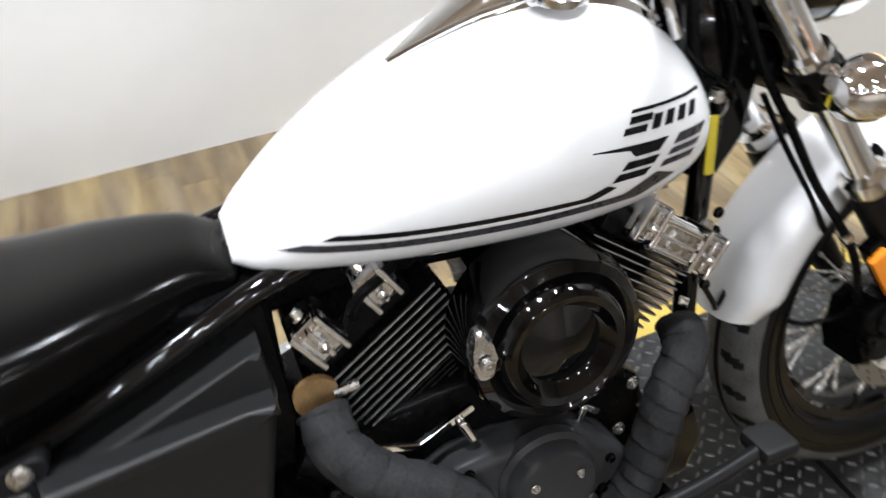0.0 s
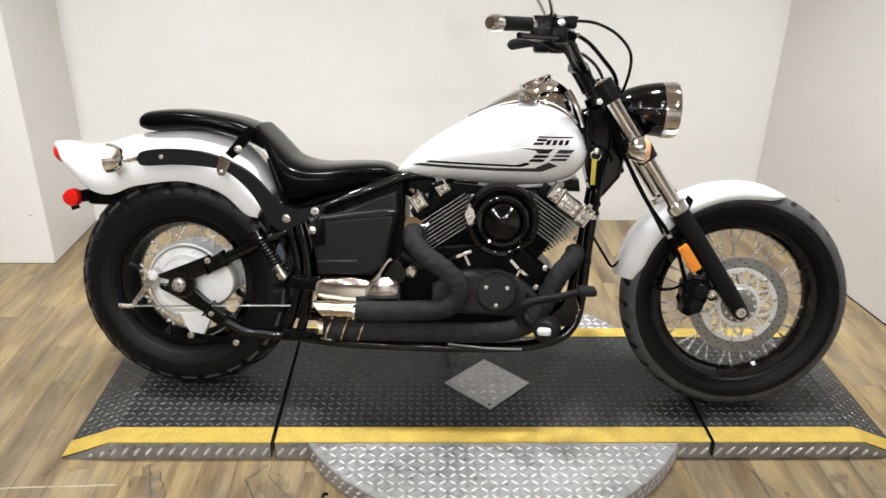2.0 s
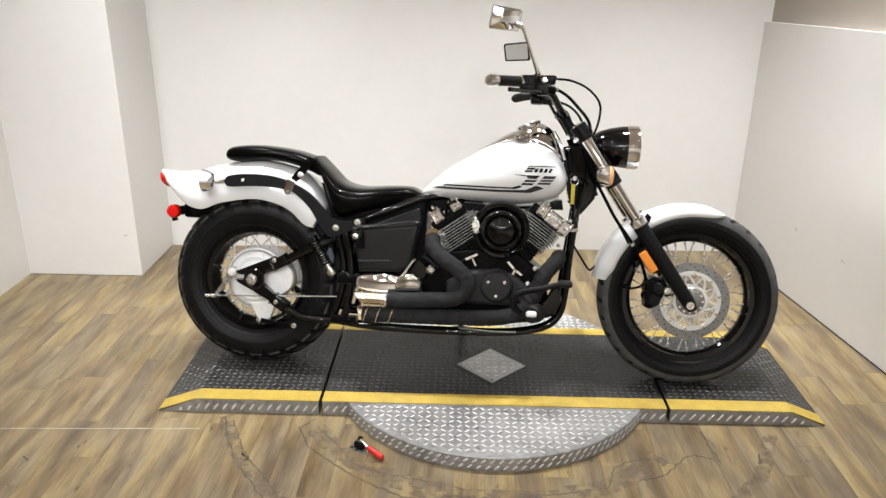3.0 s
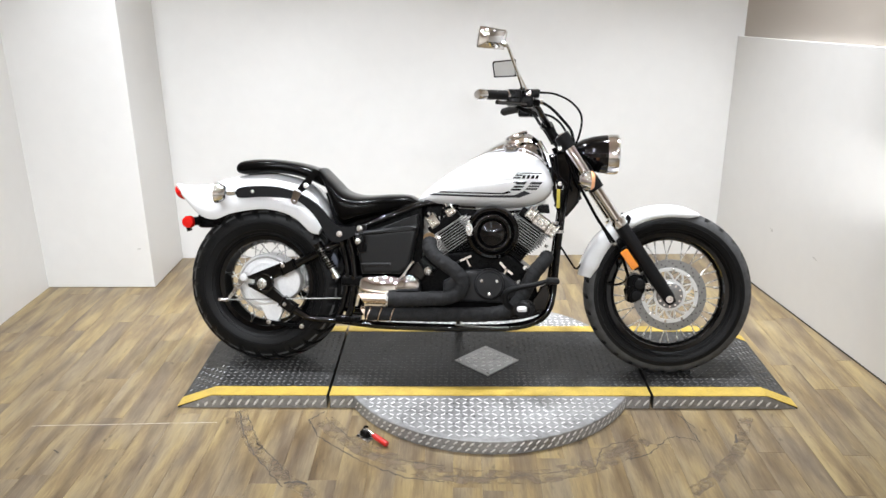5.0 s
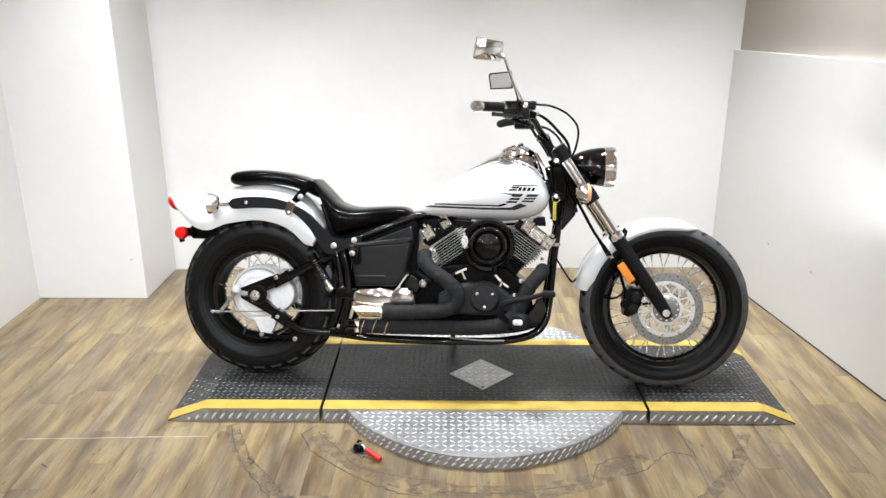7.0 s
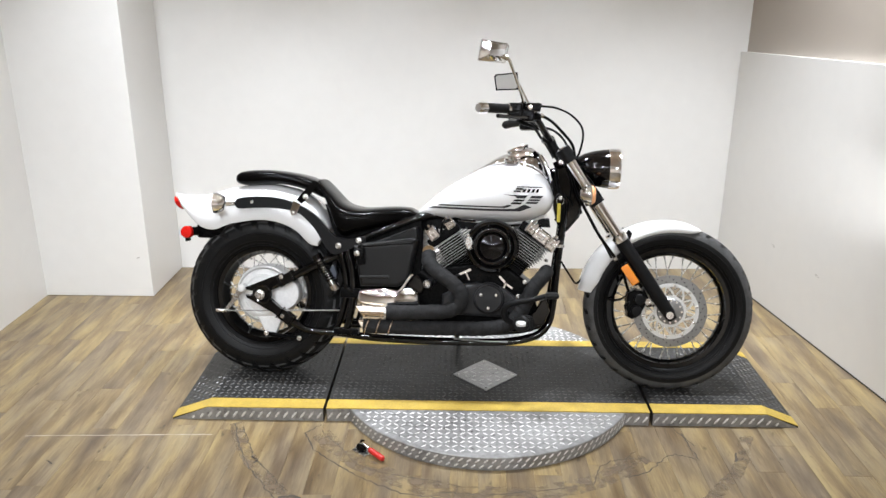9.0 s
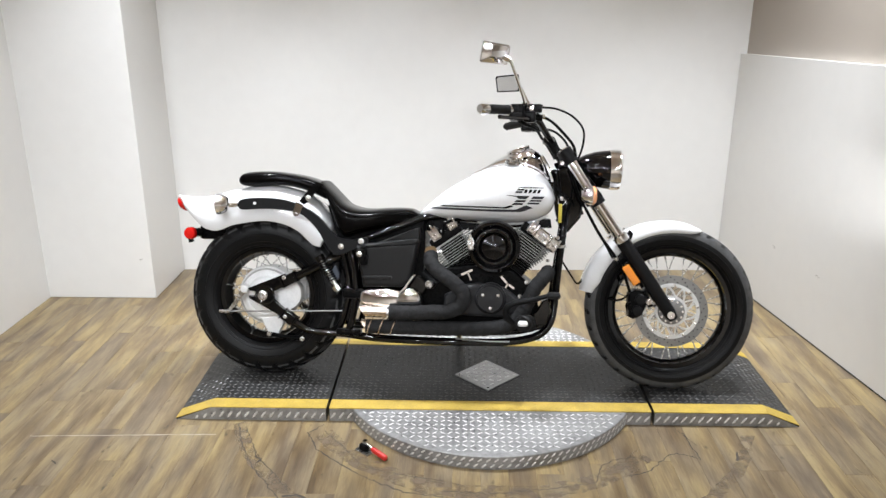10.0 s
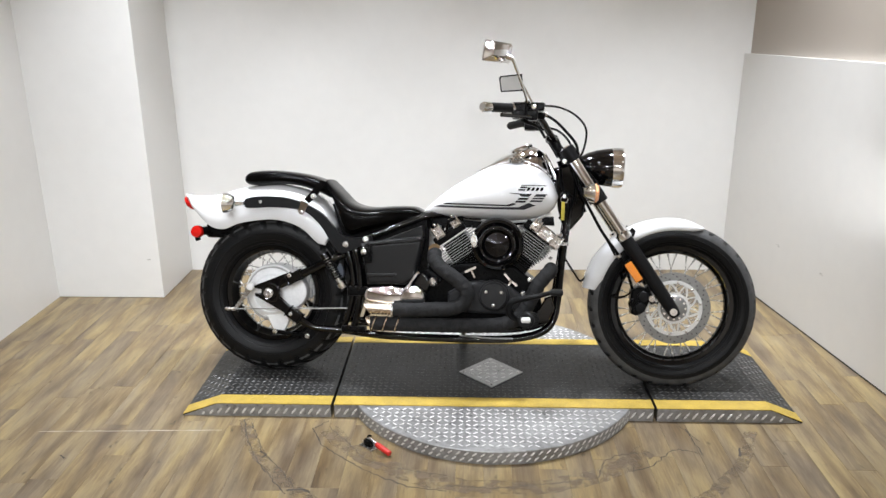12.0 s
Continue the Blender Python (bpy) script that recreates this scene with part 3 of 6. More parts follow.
def wheel(name, label, c, rim_r, tyre_prof, groove, half, hub_r, flange, n_spokes, segs):
    w = part(name, lathe([(hub_r * 0.55, -flange), (hub_r * 0.7, -flange * 0.6), (hub_r * 0.5, 0), (hub_r * 0.7, flange * 0.6), (hub_r * 0.55, flange)], c, "Y", 32), ALU, bike, label)
    part("tyre", tyre(tyre_prof, c, segs, groove), [RUBBER, TREADRUB], w, "black rubber tyre with worn sidewalls")
    prof = [(rim_r + 0.006, -half), (rim_r + 0.009, -half + 0.003), (rim_r - 0.012, -half + 0.006), (rim_r - 0.016, -half * 0.5), (rim_r - 0.026, -half * 0.3), (rim_r - 0.029, 0)]
    prof += [(r, -y) for r, y in prof[-2::-1]]
    prof += [(rim_r - 0.006, half * 0.4), (rim_r - 0.02, 0), (rim_r - 0.006, -half * 0.4)]
    part("rim", lathe(prof, c, "Y", 96, True), BLACK, w, "gloss black wire-wheel rim")
    r1 = rim_r - 0.026
    base = []
    for sy in (-1, 1):
        for lean in (-1, 1):
            a0, a1 = lean * radians(46), 0.0
            p0 = Vector((hub_r * math.cos(a0), sy * flange, hub_r * math.sin(a0)))
            p1 = Vector((r1 * math.cos(a1), sy * 0.008, r1 * math.sin(a1)))
            bm = bmesh.new()
            add_tube(bm, [p0, p0.lerp(p1, 0.9), p1], 0.0023, 6)
            add_tube(bm, [p0.lerp(p1, 0.9), p1], 0.0042, 6)
            bmesh.ops.recalc_face_normals(bm, faces=bm.faces)
            me = bpy.data.meshes.new("spoke")
            bm.to_mesh(me)
            bm.free()
            smooth_mesh(me)
            me.materials.append(SPOKEMAT)
            base.append(me)
    for k in range(n_spokes):
        ob = new("spoke", base[(k % 4)])
        ob.parent = w
        ob.matrix_basis = Matrix.Translation(c) @ Matrix.Rotation(2 * math.pi * (k + 0.5) / n_spokes, 4, "Y")
    return w


rear_wheel = wheel("rear_wheel", "rear wire wheel with a fat black tyre", RW, 0.192, tyre_profile(0.196, 0.329, 0.087, 0.055), rear_groove, 0.062, 0.09, 0.04, 40, 416)
front_wheel = wheel("front_wheel", "front wire wheel with a black tyre", FW, 0.236, tyre_profile(0.240, 0.331, 0.054, 0.03), front_groove, 0.034, 0.045, 0.035, 36, 300)

# rear drum hub and brake
hub = part("brake_drum", lathe([(0.05, 0.06), (0.118, 0.05), (0.122, -0.045), (0.117, -0.058), (0.108, -0.062), (0.102, -0.070), (0.085, -0.078), (0.055, -0.083), (0.0001, -0.085)], RW, "Y", 72), HUBMAT, rear_wheel, "pale cast aluminium drum brake")
part("gear_housing", lathe([(0.02, 0.0), (0.05, 0.01), (0.062, 0.03), (0.062, 0.07), (0.05, 0.08)], RW + Vector((0.105, 0, 0.02)), "Y", 36), HUBMAT, rear_wheel, "finned silver final drive housing")
for k in range(4):
    part("housing_fin", box((-0.69 + 0.012 * k, 0.0, 0.30), (-0.685 + 0.012 * k, 0.05, 0.385 - 0.006 * k), 0.0015, 1), HUBMAT, rear_wheel)
part("drum_rim", lathe([(0.104, -0.064), (0.106, -0.070), (0.110, -0.070), (0.112, -0.062)], RW, "Y", 72, True), ALU, rear_wheel)
part("drum_ring", lathe([(0.072, -0.076), (0.076, -0.084), (0.083, -0.084), (0.087, -0.074)], RW, "Y", 64, True), HUBMAT, rear_wheel)
part("final_drive", lathe([(0.03, -0.03), (0.068, -0.045), (0.072, -0.082), (0.066, -0.094), (0.05, -0.098), (0.0001, -0.098)], RW + Vector((0.085, 0, 0.012)), "Y", 48), HUBMAT, rear_wheel, "round cast aluminium hub cover")
for k in range(10):
    a = 2 * math.pi * k / 10
    bolt("hub_bolt", RW + Vector((0.098 * math.cos(a), -0.071, 0.098 * math.sin(a))), 0.0045, rear_wheel, HUBMAT, 0.004)
part("drum_lug", plate([(-0.835, 0.23), (-0.80, 0.175), (-0.79, 0.155), (-0.755, 0.165), (-0.735, 0.21), (-0.74, 0.24)], -0.078, -0.05, 0.006, 2), HUBMAT, rear_wheel)
part("brake_arm", plate([(-0.905, 0.354), (-0.888, 0.368), (-0.872, 0.352), (-0.884, 0.334), (-0.94, 0.264), (-0.953, 0.253), (-0.96, 0.262), (-0.915, 0.32)], -0.116, -0.110, 0.002), STEEL, rear_wheel, "cast brake lever arm")
part("brake_cam", lathe([(0.016, -0.07), (0.016, -0.118), (0.011, -0.122)], (-0.888, 0, 0.352), "Y", 20), HUBMAT, rear_wheel)
part("brake_rod", tube([(-0.99, -0.125, 0.258), (-0.6, -0.125, 0.274), (-0.46, -0.125, 0.28)], 0.0028, 8), DISCMAT, bike, "thin steel brake rod")
part("brake_nut", lathe([(0.007, -0.02), (0.007, 0.02)], (-0.968, -0.125, 0.259), "X", 12), STEEL, bike)
part("torque_rod", tube([(-0.79, -0.085, 0.165), (-0.70, -0.095, 0.156), (-0.645, -0.1, 0.155)], 0.009, 10), SATIN, bike)
for q in ((-0.79, -0.095, 0.168), (-0.647, -0.115, 0.157)):
    bolt("torque_bolt", q, 0.008, bike)

# swingarm
swing = part("swingarm", tube([(-0.80, -0.115, 0.345), (-0.70, -0.115, 0.395), (-0.56, -0.115, 0.468), (-0.50, -0.10, 0.497)], [0.014, 0.017, 0.018, 0.018], 14, 4), BLACK, bike, "gloss black triangulated swingarm")
part("lower_arm", tube([(-0.79, -0.115, 0.305), (-0.72, -0.115, 0.252), (-0.64, -0.118, 0.205), (-0.60, -0.12, 0.192), (-0.50, -0.125, 0.188), (-0.44, -0.125, 0.188)], [0.014, 0.018, 0.015, 0.014, 0.014, 0.014], 14, 6), BLACK, swing)
part("axle_plate", plate([(-0.868, 0.358), (-0.80, 0.386), (-0.72, 0.420), (-0.705, 0.396), (-0.755, 0.368), (-0.776, 0.342), (-0.77, 0.315), (-0.70, 0.262), (-0.715, 0.238), (-0.79, 0.280), (-0.862, 0.316), (-0.866, 0.328), (-0.832, 0.322), (-0.826, 0.348), (-0.862, 0.348)], -0.132, -0.104, 0.004), BLACK, swing, "black forked axle plate")
for cx, cz, tilt in ((-0.700, 0.398, -27), (-0.700, 0.243, 34)):
    part("arm_clamp", box((-0.026, -0.136, -0.021), (0.026, -0.096, 0.021), 0.004, 3, Matrix.Translation((cx, 0, cz)) @ pose(0, 0, 0, 0, tilt, 0)), BLACK, swing)
    for off in (-0.03, 0.03):
        part("clamp_rib", box((off - 0.003, -0.140, -0.023), (off + 0.003, -0.094, 0.023), 0.002, 2, Matrix.Translation((cx, 0, cz)) @ pose(0, 0, 0, 0, tilt, 0)), BLACK, swing)
part("plate_boss", lathe([(0.040, -0.130), (0.040, -0.137), (0.034, -0.140), (0.026, -0.138), (0.024, -0.133), (0.0001, -0.133)], (-0.795, 0, 0.333), "Y", 32), BLACK, swing)
part("far_arm", tube([(-0.81, 0.115, 0.33), (-0.56, 0.115, 0.468), (-0.50, 0.10, 0.497)], 0.018, 10), BLACK, swing)
part("far_lower_arm", tube([(-0.81, 0.115, 0.32), (-0.62, 0.118, 0.2), (-0.44, 0.125, 0.188)], 0.016, 10), BLACK, swing)
part("rear_axle", tube([(-0.806, -0.138, 0.331), (-0.806, 0.14, 0.331)], 0.011, 16), STEEL, bike)
bolt("axle_nut", (-0.806, -0.134, 0.331), 0.017, bike, STEEL, 0.012)
for x, z in ((-0.718, 0.405), (-0.712, 0.248)):
    bolt("arm_bolt", (x, -0.134, z), 0.008, swing, STEEL)

# shock absorber with coil
bm = bmesh.new()
pts = []
for k in range(121):
    u = k / 120
    c0 = Vector((-0.568, -0.125, 0.478)).lerp(Vector((-0.52, -0.125, 0.402)), u)
    a = u * 2 * math.pi * 9
    pts.append(c0 + Vector((math.cos(a) * 0.85 * 0.017, math.sin(a) * 0.017, math.cos(a) * 0.52 * 0.017)))
shock = part("shock_absorber", tube([(-0.575, -0.125, 0.49), (-0.51, -0.125, 0.384), (-0.495, -0.125, 0.36)], 0.011, 12), STEEL, bike, "rear shock with a black coil spring")
bm.free()
part("coil_spring", tube(pts, 0.004, 8), SATIN, shock)
part("collar", tube([(-0.508, -0.125, 0.381), (-0.498, -0.125, 0.365)], 0.019, 16), CHROME, shock)
part("cap", tube([(-0.58, -0.125, 0.498), (-0.568, -0.125, 0.478)], 0.02, 16), BLACK, shock)
part("wiring_plug", plate([(-0.522, 0.40), (-0.498, 0.404), (-0.494, 0.428), (-0.505, 0.458), (-0.515, 0.46), (-0.526, 0.435)], -0.128, -0.108, 0.005, 2), BLUE, bike, "grey-blue wiring connector")

# frame tubes
frame_part = part("frame", tube([(-0.50, -0.10, 0.185), (-0.3, -0.12, 0.172), (0.05, -0.12, 0.172), (0.20, -0.11, 0.180), (0.30, -0.10, 0.205), (0.345, -0.09, 0.25), (0.362, -0.075, 0.32), (0.375, -0.06, 0.48), (0.392, -0.05, 0.64), (0.405, -0.035, 0.74), (0.41, -0.02, 0.82)], 0.0155, 14, 6), BLACK, bike, "gloss black steel frame")
part("far_cradle", tube([(-0.50, 0.10, 0.185), (0.05, 0.12, 0.172), (0.20, 0.11, 0.180), (0.30, 0.10, 0.205), (0.345, 0.09, 0.25), (0.375, 0.06, 0.48), (0.392, 0.05, 0.64), (0.41, 0.02, 0.82)], 0.0155, 12, 4), BLACK, frame_part)
for sy in (-1, 1):
    part("seat_rail", tube([(-0.50, 0.12 * sy, 0.525), (-0.40, 0.12 * sy, 0.568), (-0.30, 0.118 * sy, 0.608), (-0.17, 0.10 * sy, 0.658), (-0.08, 0.08 * sy, 0.672)], 0.0135, 14, 5), BLACK, frame_part)
    part("rear_upright", tube([(-0.455, 0.13 * sy, 0.54), (-0.435, 0.135 * sy, 0.47), (-0.425, 0.137 * sy, 0.38), (-0.432, 0.135 * sy, 0.28), (-0.455, 0.13 * sy, 0.19)], 0.0145, 14, 6), BLACK, frame_part)
    part("upright_plate", tube([(-0.487, 0.115 * sy, 0.53), (-0.465, 0.12 * sy, 0.45), (-0.455, 0.12 * sy, 0.36), (-0.475, 0.118 * sy, 0.26), (-0.50, 0.115 * sy, 0.19)], 0.014, 14, 6), BLACK, frame_part)
part("upright_web", plate([(-0.48, 0.50), (-0.44, 0.50), (-0.432, 0.38), (-0.445, 0.24), (-0.47, 0.24), (-0.462, 0.38)], -0.122, -0.112, 0.002), BLACK, frame_part)
part("backbone", tube([(0.41, 0, 0.80), (0.2, 0, 0.80), (-0.1, 0, 0.70), (-0.2, 0, 0.63)], 0.025, 12, 4), BLACK, frame_part)
part("upright_bracket", box((-0.475, -0.155, 0.335), (-0.395, -0.125, 0.372), 0.006), SATIN, frame_part)
part("lower_bracket", box((-0.50, -0.15, 0.185), (-0.40, -0.11, 0.21), 0.004), SATIN, frame_part)
for q in ((-0.452, -0.152, 0.375), (-0.428, -0.155, 0.366), (-0.47, -0.146, 0.205), (-0.43, -0.146, 0.202)):
    bolt("frame_bolt", q, 0.007, frame_part, BLACK)
part("steering_head", tube([(0.43, 0, 0.78), (0.375, 0, 0.90)], 0.032, 20), BLACK, frame_part)
part("neck_gusset", plate([(0.33, 0.86), (0.37, 0.87), (0.46, 0.72), (0.47, 0.69), (0.44, 0.675), (0.40, 0.66), (0.375, 0.68), (0.36, 0.78)], -0.045, 0.045, 0.008), SATIN, frame_part)
part("downtube_clip", lathe([(0.019, -0.006), (0.019, 0.006)], (0.385, -0.055, 0.56), "Z", 16), STEEL, frame_part)
for z in (0.43, 0.5, 0.575, 0.6):
    bolt("clip_bolt", (interp(z, [(0.32, 0.362), (0.48, 0.375), (0.64, 0.392)]) + 0.006, -0.085, z), 0.006, frame_part, BLACK)

# rear fender
FT = [(-1.192, 0.728), (-1.15, 0.7225), (-1.10, 0.722), (-1.04, 0.730), (-0.974, 0.750), (-0.915, 0.763), (-0.80, 0.774), (-0.724, 0.766), (-0.649, 0.743), (-0.584, 0.694), (-0.532, 0.612)]
FL = [(-1.186, 0.720), (-1.142, 0.692), (-1.098, 0.642), (-1.056, 0.606), (-1.000, 0.596), (-0.93, 0.622), (-0.815, 0.640), (-0.735, 0.631), (-0.668, 0.603), (-0.612, 0.553), (-0.575, 0.542)]
ft, fl = curve([(x, 0, z) for x, z in FT], 6), curve([(x, 0, z) for x, z in FL], 6)
secs = []
for i, (a, b) in enumerate(zip(ft, fl)):
    u = i / (len(ft) - 1)
    w = 0.122 * min(1, 0.45 + 5 * u) if u < 0.12 else 0.122
    ring = []
    for k in range(25):
        th = -math.pi / 2 + math.pi * k / 24
        y = w * math.copysign(abs(math.sin(th)) ** 0.62, math.sin(th))
        h = abs(math.cos(th)) ** 0.75
        q = b.lerp(a, h)
        ring.append((q.x, y, q.z))
    inner = [(x, y * 0.95, z - 0.006 - 0.004 * abs(y / w)) for x, y, z in ring[::-1]]
    secs.append(ring + inner)
fender = part("rear_fender", loft(secs), WHITE, bike, "glossy white bobtail rear fender", angle=50)
strut_out = [(-0.905, 0.693), (-0.896, 0.714), (-0.823, 0.724), (-0.727, 0.719), (-0.647, 0.694), (-0.583, 0.656), (-0.526, 0.596), (-0.494, 0.573), (-0.446, 0.567), (-0.392, 0.578), (-0.383, 0.562), (-0.40, 0.548), (-0.485, 0.509), (-0.517, 0.507), (-0.549, 0.547), (-0.582, 0.601), (-0.622, 0.643), (-0.662, 0.668), (-0.727, 0.679), (-0.807, 0.680), (-0.892, 0.675)]
strut = part("fender_strut", plate([(x + 0.004, z) for x, z in strut_out], -0.152, -0.128, 0.003, 2, 4), STRUTMAT, bike, "dark grey fender strut")
part("far_strut", plate(strut_out, 0.112, 0.132, 0.003, 1), STRUTMAT, bike)
bolt("strut_bolt", (-0.484, -0.152, 0.540), 0.0095, strut)
bolt("strut_bolt", (-0.403, -0.152, 0.563), 0.0095, strut)
bolt("strut_screw", (-0.834, -0.152, 0.7015), 0.005, strut)

part("seat_pan", plate([(-0.555, 0.70), (-0.52, 0.60), (-0.49, 0.52), (-0.40, 0.54), (-0.2, 0.60), (-0.18, 0.655), (-0.45, 0.66), (-0.52, 0.70)], -0.095, 0.095, 0.01), SATIN, bike)

# tail and rear lamps
part("tail_lamp", loft([[(-1.190 + dx + 0.38 * (0.715 - z), y * sc, z) for y, z in [(0.06 * math.cos(a), 0.690 + 0.032 * sc * math.sin(a)) for a in (2 * math.pi * k / 20 for k in range(20))]] for dx, sc in ((0.03, 1.0), (-0.006, 1.0), (-0.012, 0.9), (-0.015, 0.6))]), RED, bike, "red tail lamp lens")
part("plate_bracket", box((-1.10, -0.06, 0.545), (-0.98, 0.06, 0.605), 0.012, 2), SATIN, bike, "black licence plate bracket")
part("reflector_stem", tube([(-1.09, -0.07, 0.575), (-1.115, -0.1, 0.573)], 0.018, 14), SATIN, bike)
part("rear_reflector", lathe([(0.0001, -0.03), (0.022, -0.028), (0.025, -0.02), (0.025, 0.0)], (-1.118, -0.09, 0.572), "Y", 24), RED, bike, "round red rear signal")
part("bracket_tab", plate([(-1.14, 0.55), (-1.125, 0.55), (-1.12, 0.535), (-1.135, 0.53)], -0.08, -0.06), SATIN, bike)
for sy in (-1, 1):
    stem = part("rear_signal", lathe([(0.0001, 0.030), (0.012, 0.0285), (0.024, 0.0235), (0.033, 0.014), (0.039, 0.002), (0.042, -0.008), (0.043, -0.016), (0.039, -0.019)], (-0.963, 0.16 * sy, 0.694), "X", 32), CHROME, bike, "round chrome turn signal")
    part("signal_stem", tube([(-0.95, 0.16 * sy, 0.692), (-0.92, 0.155 * sy, 0.692), (-0.897, 0.125 * sy, 0.693)], 0.009, 12, 4), CHROME, stem)
    part("signal_lens", lathe([(0.036, 0.004), (0.03, -0.004), (0.0001, -0.006)], (-0.963 - 0.012, 0.16 * sy, 0.694), "X", 24), AMBER, stem)

# seats


def pad(zt, zb, wf, x0, x1, n=40, m=28, crown=2.3, ends=0.06):
    """An upholstered pad along x: top, bottom and half-width tables."""
    out = []
    for i in range(n + 1):
        u = i / n
        x = x0 + (x1 - x0) * (0.5 - 0.5 * math.cos(math.pi * u))
        top, bot, w = smooth_interp(x, zt), smooth_interp(x, zb), smooth_interp(x, wf)
        e = min((x - x0), (x1 - x)) / ends
        sh = math.sqrt(max(0.0, 1 - (1 - min(1, e)) ** 2)) if e < 1 else 1
        sh = max(sh, 0.05)
        mid = (top + bot) / 2
        ring = []
        for k in range(m):
            a = 2 * math.pi * k / m
            c, s = math.cos(a), math.sin(a)
            y = w * sh ** 0.5 * math.copysign(abs(c) ** (2 / crown), c)
            z = mid + (top - bot) / 2 * sh * math.copysign(abs(s) ** (2 / crown), s)
            ring.append((x, y, z))
        out.append(ring)
    return loft(out)


SEAT_T = [(-0.585, 0.805), (-0.563, 0.782), (-0.525, 0.745), (-0.49, 0.711), (-0.445, 0.693), (-0.395, 0.688), (-0.30, 0.694), (-0.22, 0.692), (-0.185, 0.675)]
SEAT_B = [(-0.585, 0.765), (-0.555, 0.725), (-0.525, 0.65), (-0.50, 0.59), (-0.475, 0.568), (-0.415, 0.588), (-0.278, 0.622), (-0.175, 0.648)]
SEAT_W = [(-0.585, 0.10), (-0.54, 0.125), (-0.48, 0.15), (-0.40, 0.15), (-0.3, 0.12), (-0.22, 0.085), (-0.175, 0.07)]


def seat_side(x, u, sy):
    """A point of the seat's flank, u from -1 at the bottom to 1 at the top."""
    top, bot, w = smooth_interp(x, SEAT_T), smooth_interp(x, SEAT_B), smooth_interp(x, SEAT_W)
    return Vector((x, sy * w * (1 - abs(u) ** 3.2) ** (1 / 3.2), (top + bot) / 2 + (top - bot) / 2 * u))


seat = part("seat", pad(SEAT_T, SEAT_B, SEAT_W, -0.588, -0.172, 72, 80, 3.2, 0.012), LEATHER, bike, "black vinyl solo seat, creased and glossy", angle=60)
for sy in (-1, 1):
    part("piping", tube([seat_side(x, interp(x, [(-0.56, 0.55), (-0.50, 0.45), (-0.45, 0.42), (-0.36, 0.35), (-0.2, 0.3)]), sy) for x in np.linspace(-0.56, -0.19, 40)], 0.0022, 8), LEATHER, seat)
pill = part("pillion_pad", pad([(-0.93, 0.81), (-0.90, 0.824), (-0.80, 0.831), (-0.683, 0.819), (-0.62, 0.803), (-0.555, 0.775)],
                               [(-0.93, 0.772), (-0.892, 0.766), (-0.771, 0.774), (-0.69, 0.766), (-0.613, 0.742), (-0.555, 0.715)],
                               [(-0.93, 0.085), (-0.85, 0.098), (-0.7, 0.10), (-0.555, 0.10)], -0.932, -0.553, 48, 32, 3.2, 0.02), LEATHER, bike, "black vinyl pillion pad", angle=60)
strap = part("seat_strap", plate([(-0.592, 0.795), (-0.565, 0.785), (-0.62, 0.715), (-0.64, 0.70), (-0.66, 0.715)], -0.134, -0.127, 0.002), LEATHER, bike, "black leather seat strap")
bolt("strap_snap", (-0.622, -0.134, 0.728), 0.009, strap)
part("strap_clip", plate([(-0.665, 0.712), (-0.635, 0.698), (-0.655, 0.655), (-0.672, 0.655), (-0.678, 0.67)], -0.158, -0.153, 0.0015), CHROME, strap, "chrome strap clip")
bolt("clip_rivet", (-0.664, -0.158, 0.666), 0.005, strap)

# fuel tank
ZT = [(-0.180, 0.688), (-0.161, 0.708), (-0.101, 0.760), (-0.043, 0.800), (0.015, 0.831), (0.058, 0.852), (0.12, 0.875), (0.20, 0.886), (0.26, 0.873), (0.310, 0.840), (0.341, 0.797), (0.353, 0.762)]
ZB = [(-0.180, 0.668), (-0.154, 0.662), (0.0, 0.650), (0.15, 0.643), (0.25, 0.652), (0.310, 0.673), (0.341, 0.700), (0.353, 0.735)]
WT = [(-0.180, 0.058), (-0.161, 0.086), (-0.12, 0.117), (-0.05, 0.148), (0.03, 0.168), (0.12, 0.178), (0.2, 0.178), (0.26, 0.170), (0.315, 0.148), (0.341, 0.118), (0.353, 0.085)]


def tank_half(x, v):
    """A point of the tank's right flank: v from 0 at the bottom centre to 1 at the top centre."""
    top, bot, w = smooth_interp(x, ZT), smooth_interp(x, ZB), smooth_interp(x, WT)
    mid = bot + (top - bot) * 0.42
    a = -math.pi / 2 + math.pi * v
    c, s = max(0.0, math.cos(a)), math.sin(a)
    if s >= 0:
        return Vector((x, -w * c ** (2 / 2.15), mid + (top - mid) * s ** (2 / 2.05)))
    return Vector((x, -w * c ** (2 / 3.2), mid - (mid - bot) * (-s) ** (2 / 2.4)))


def tank_side(x, z):
    """The flank's lateral place at a height."""
    lo, hi = 0.0, 1.0
    for _ in range(30):
        v = (lo + hi) / 2
        if tank_half(x, v).z < z:
            lo = v
        else:
            hi = v
    return tank_half(x, lo)


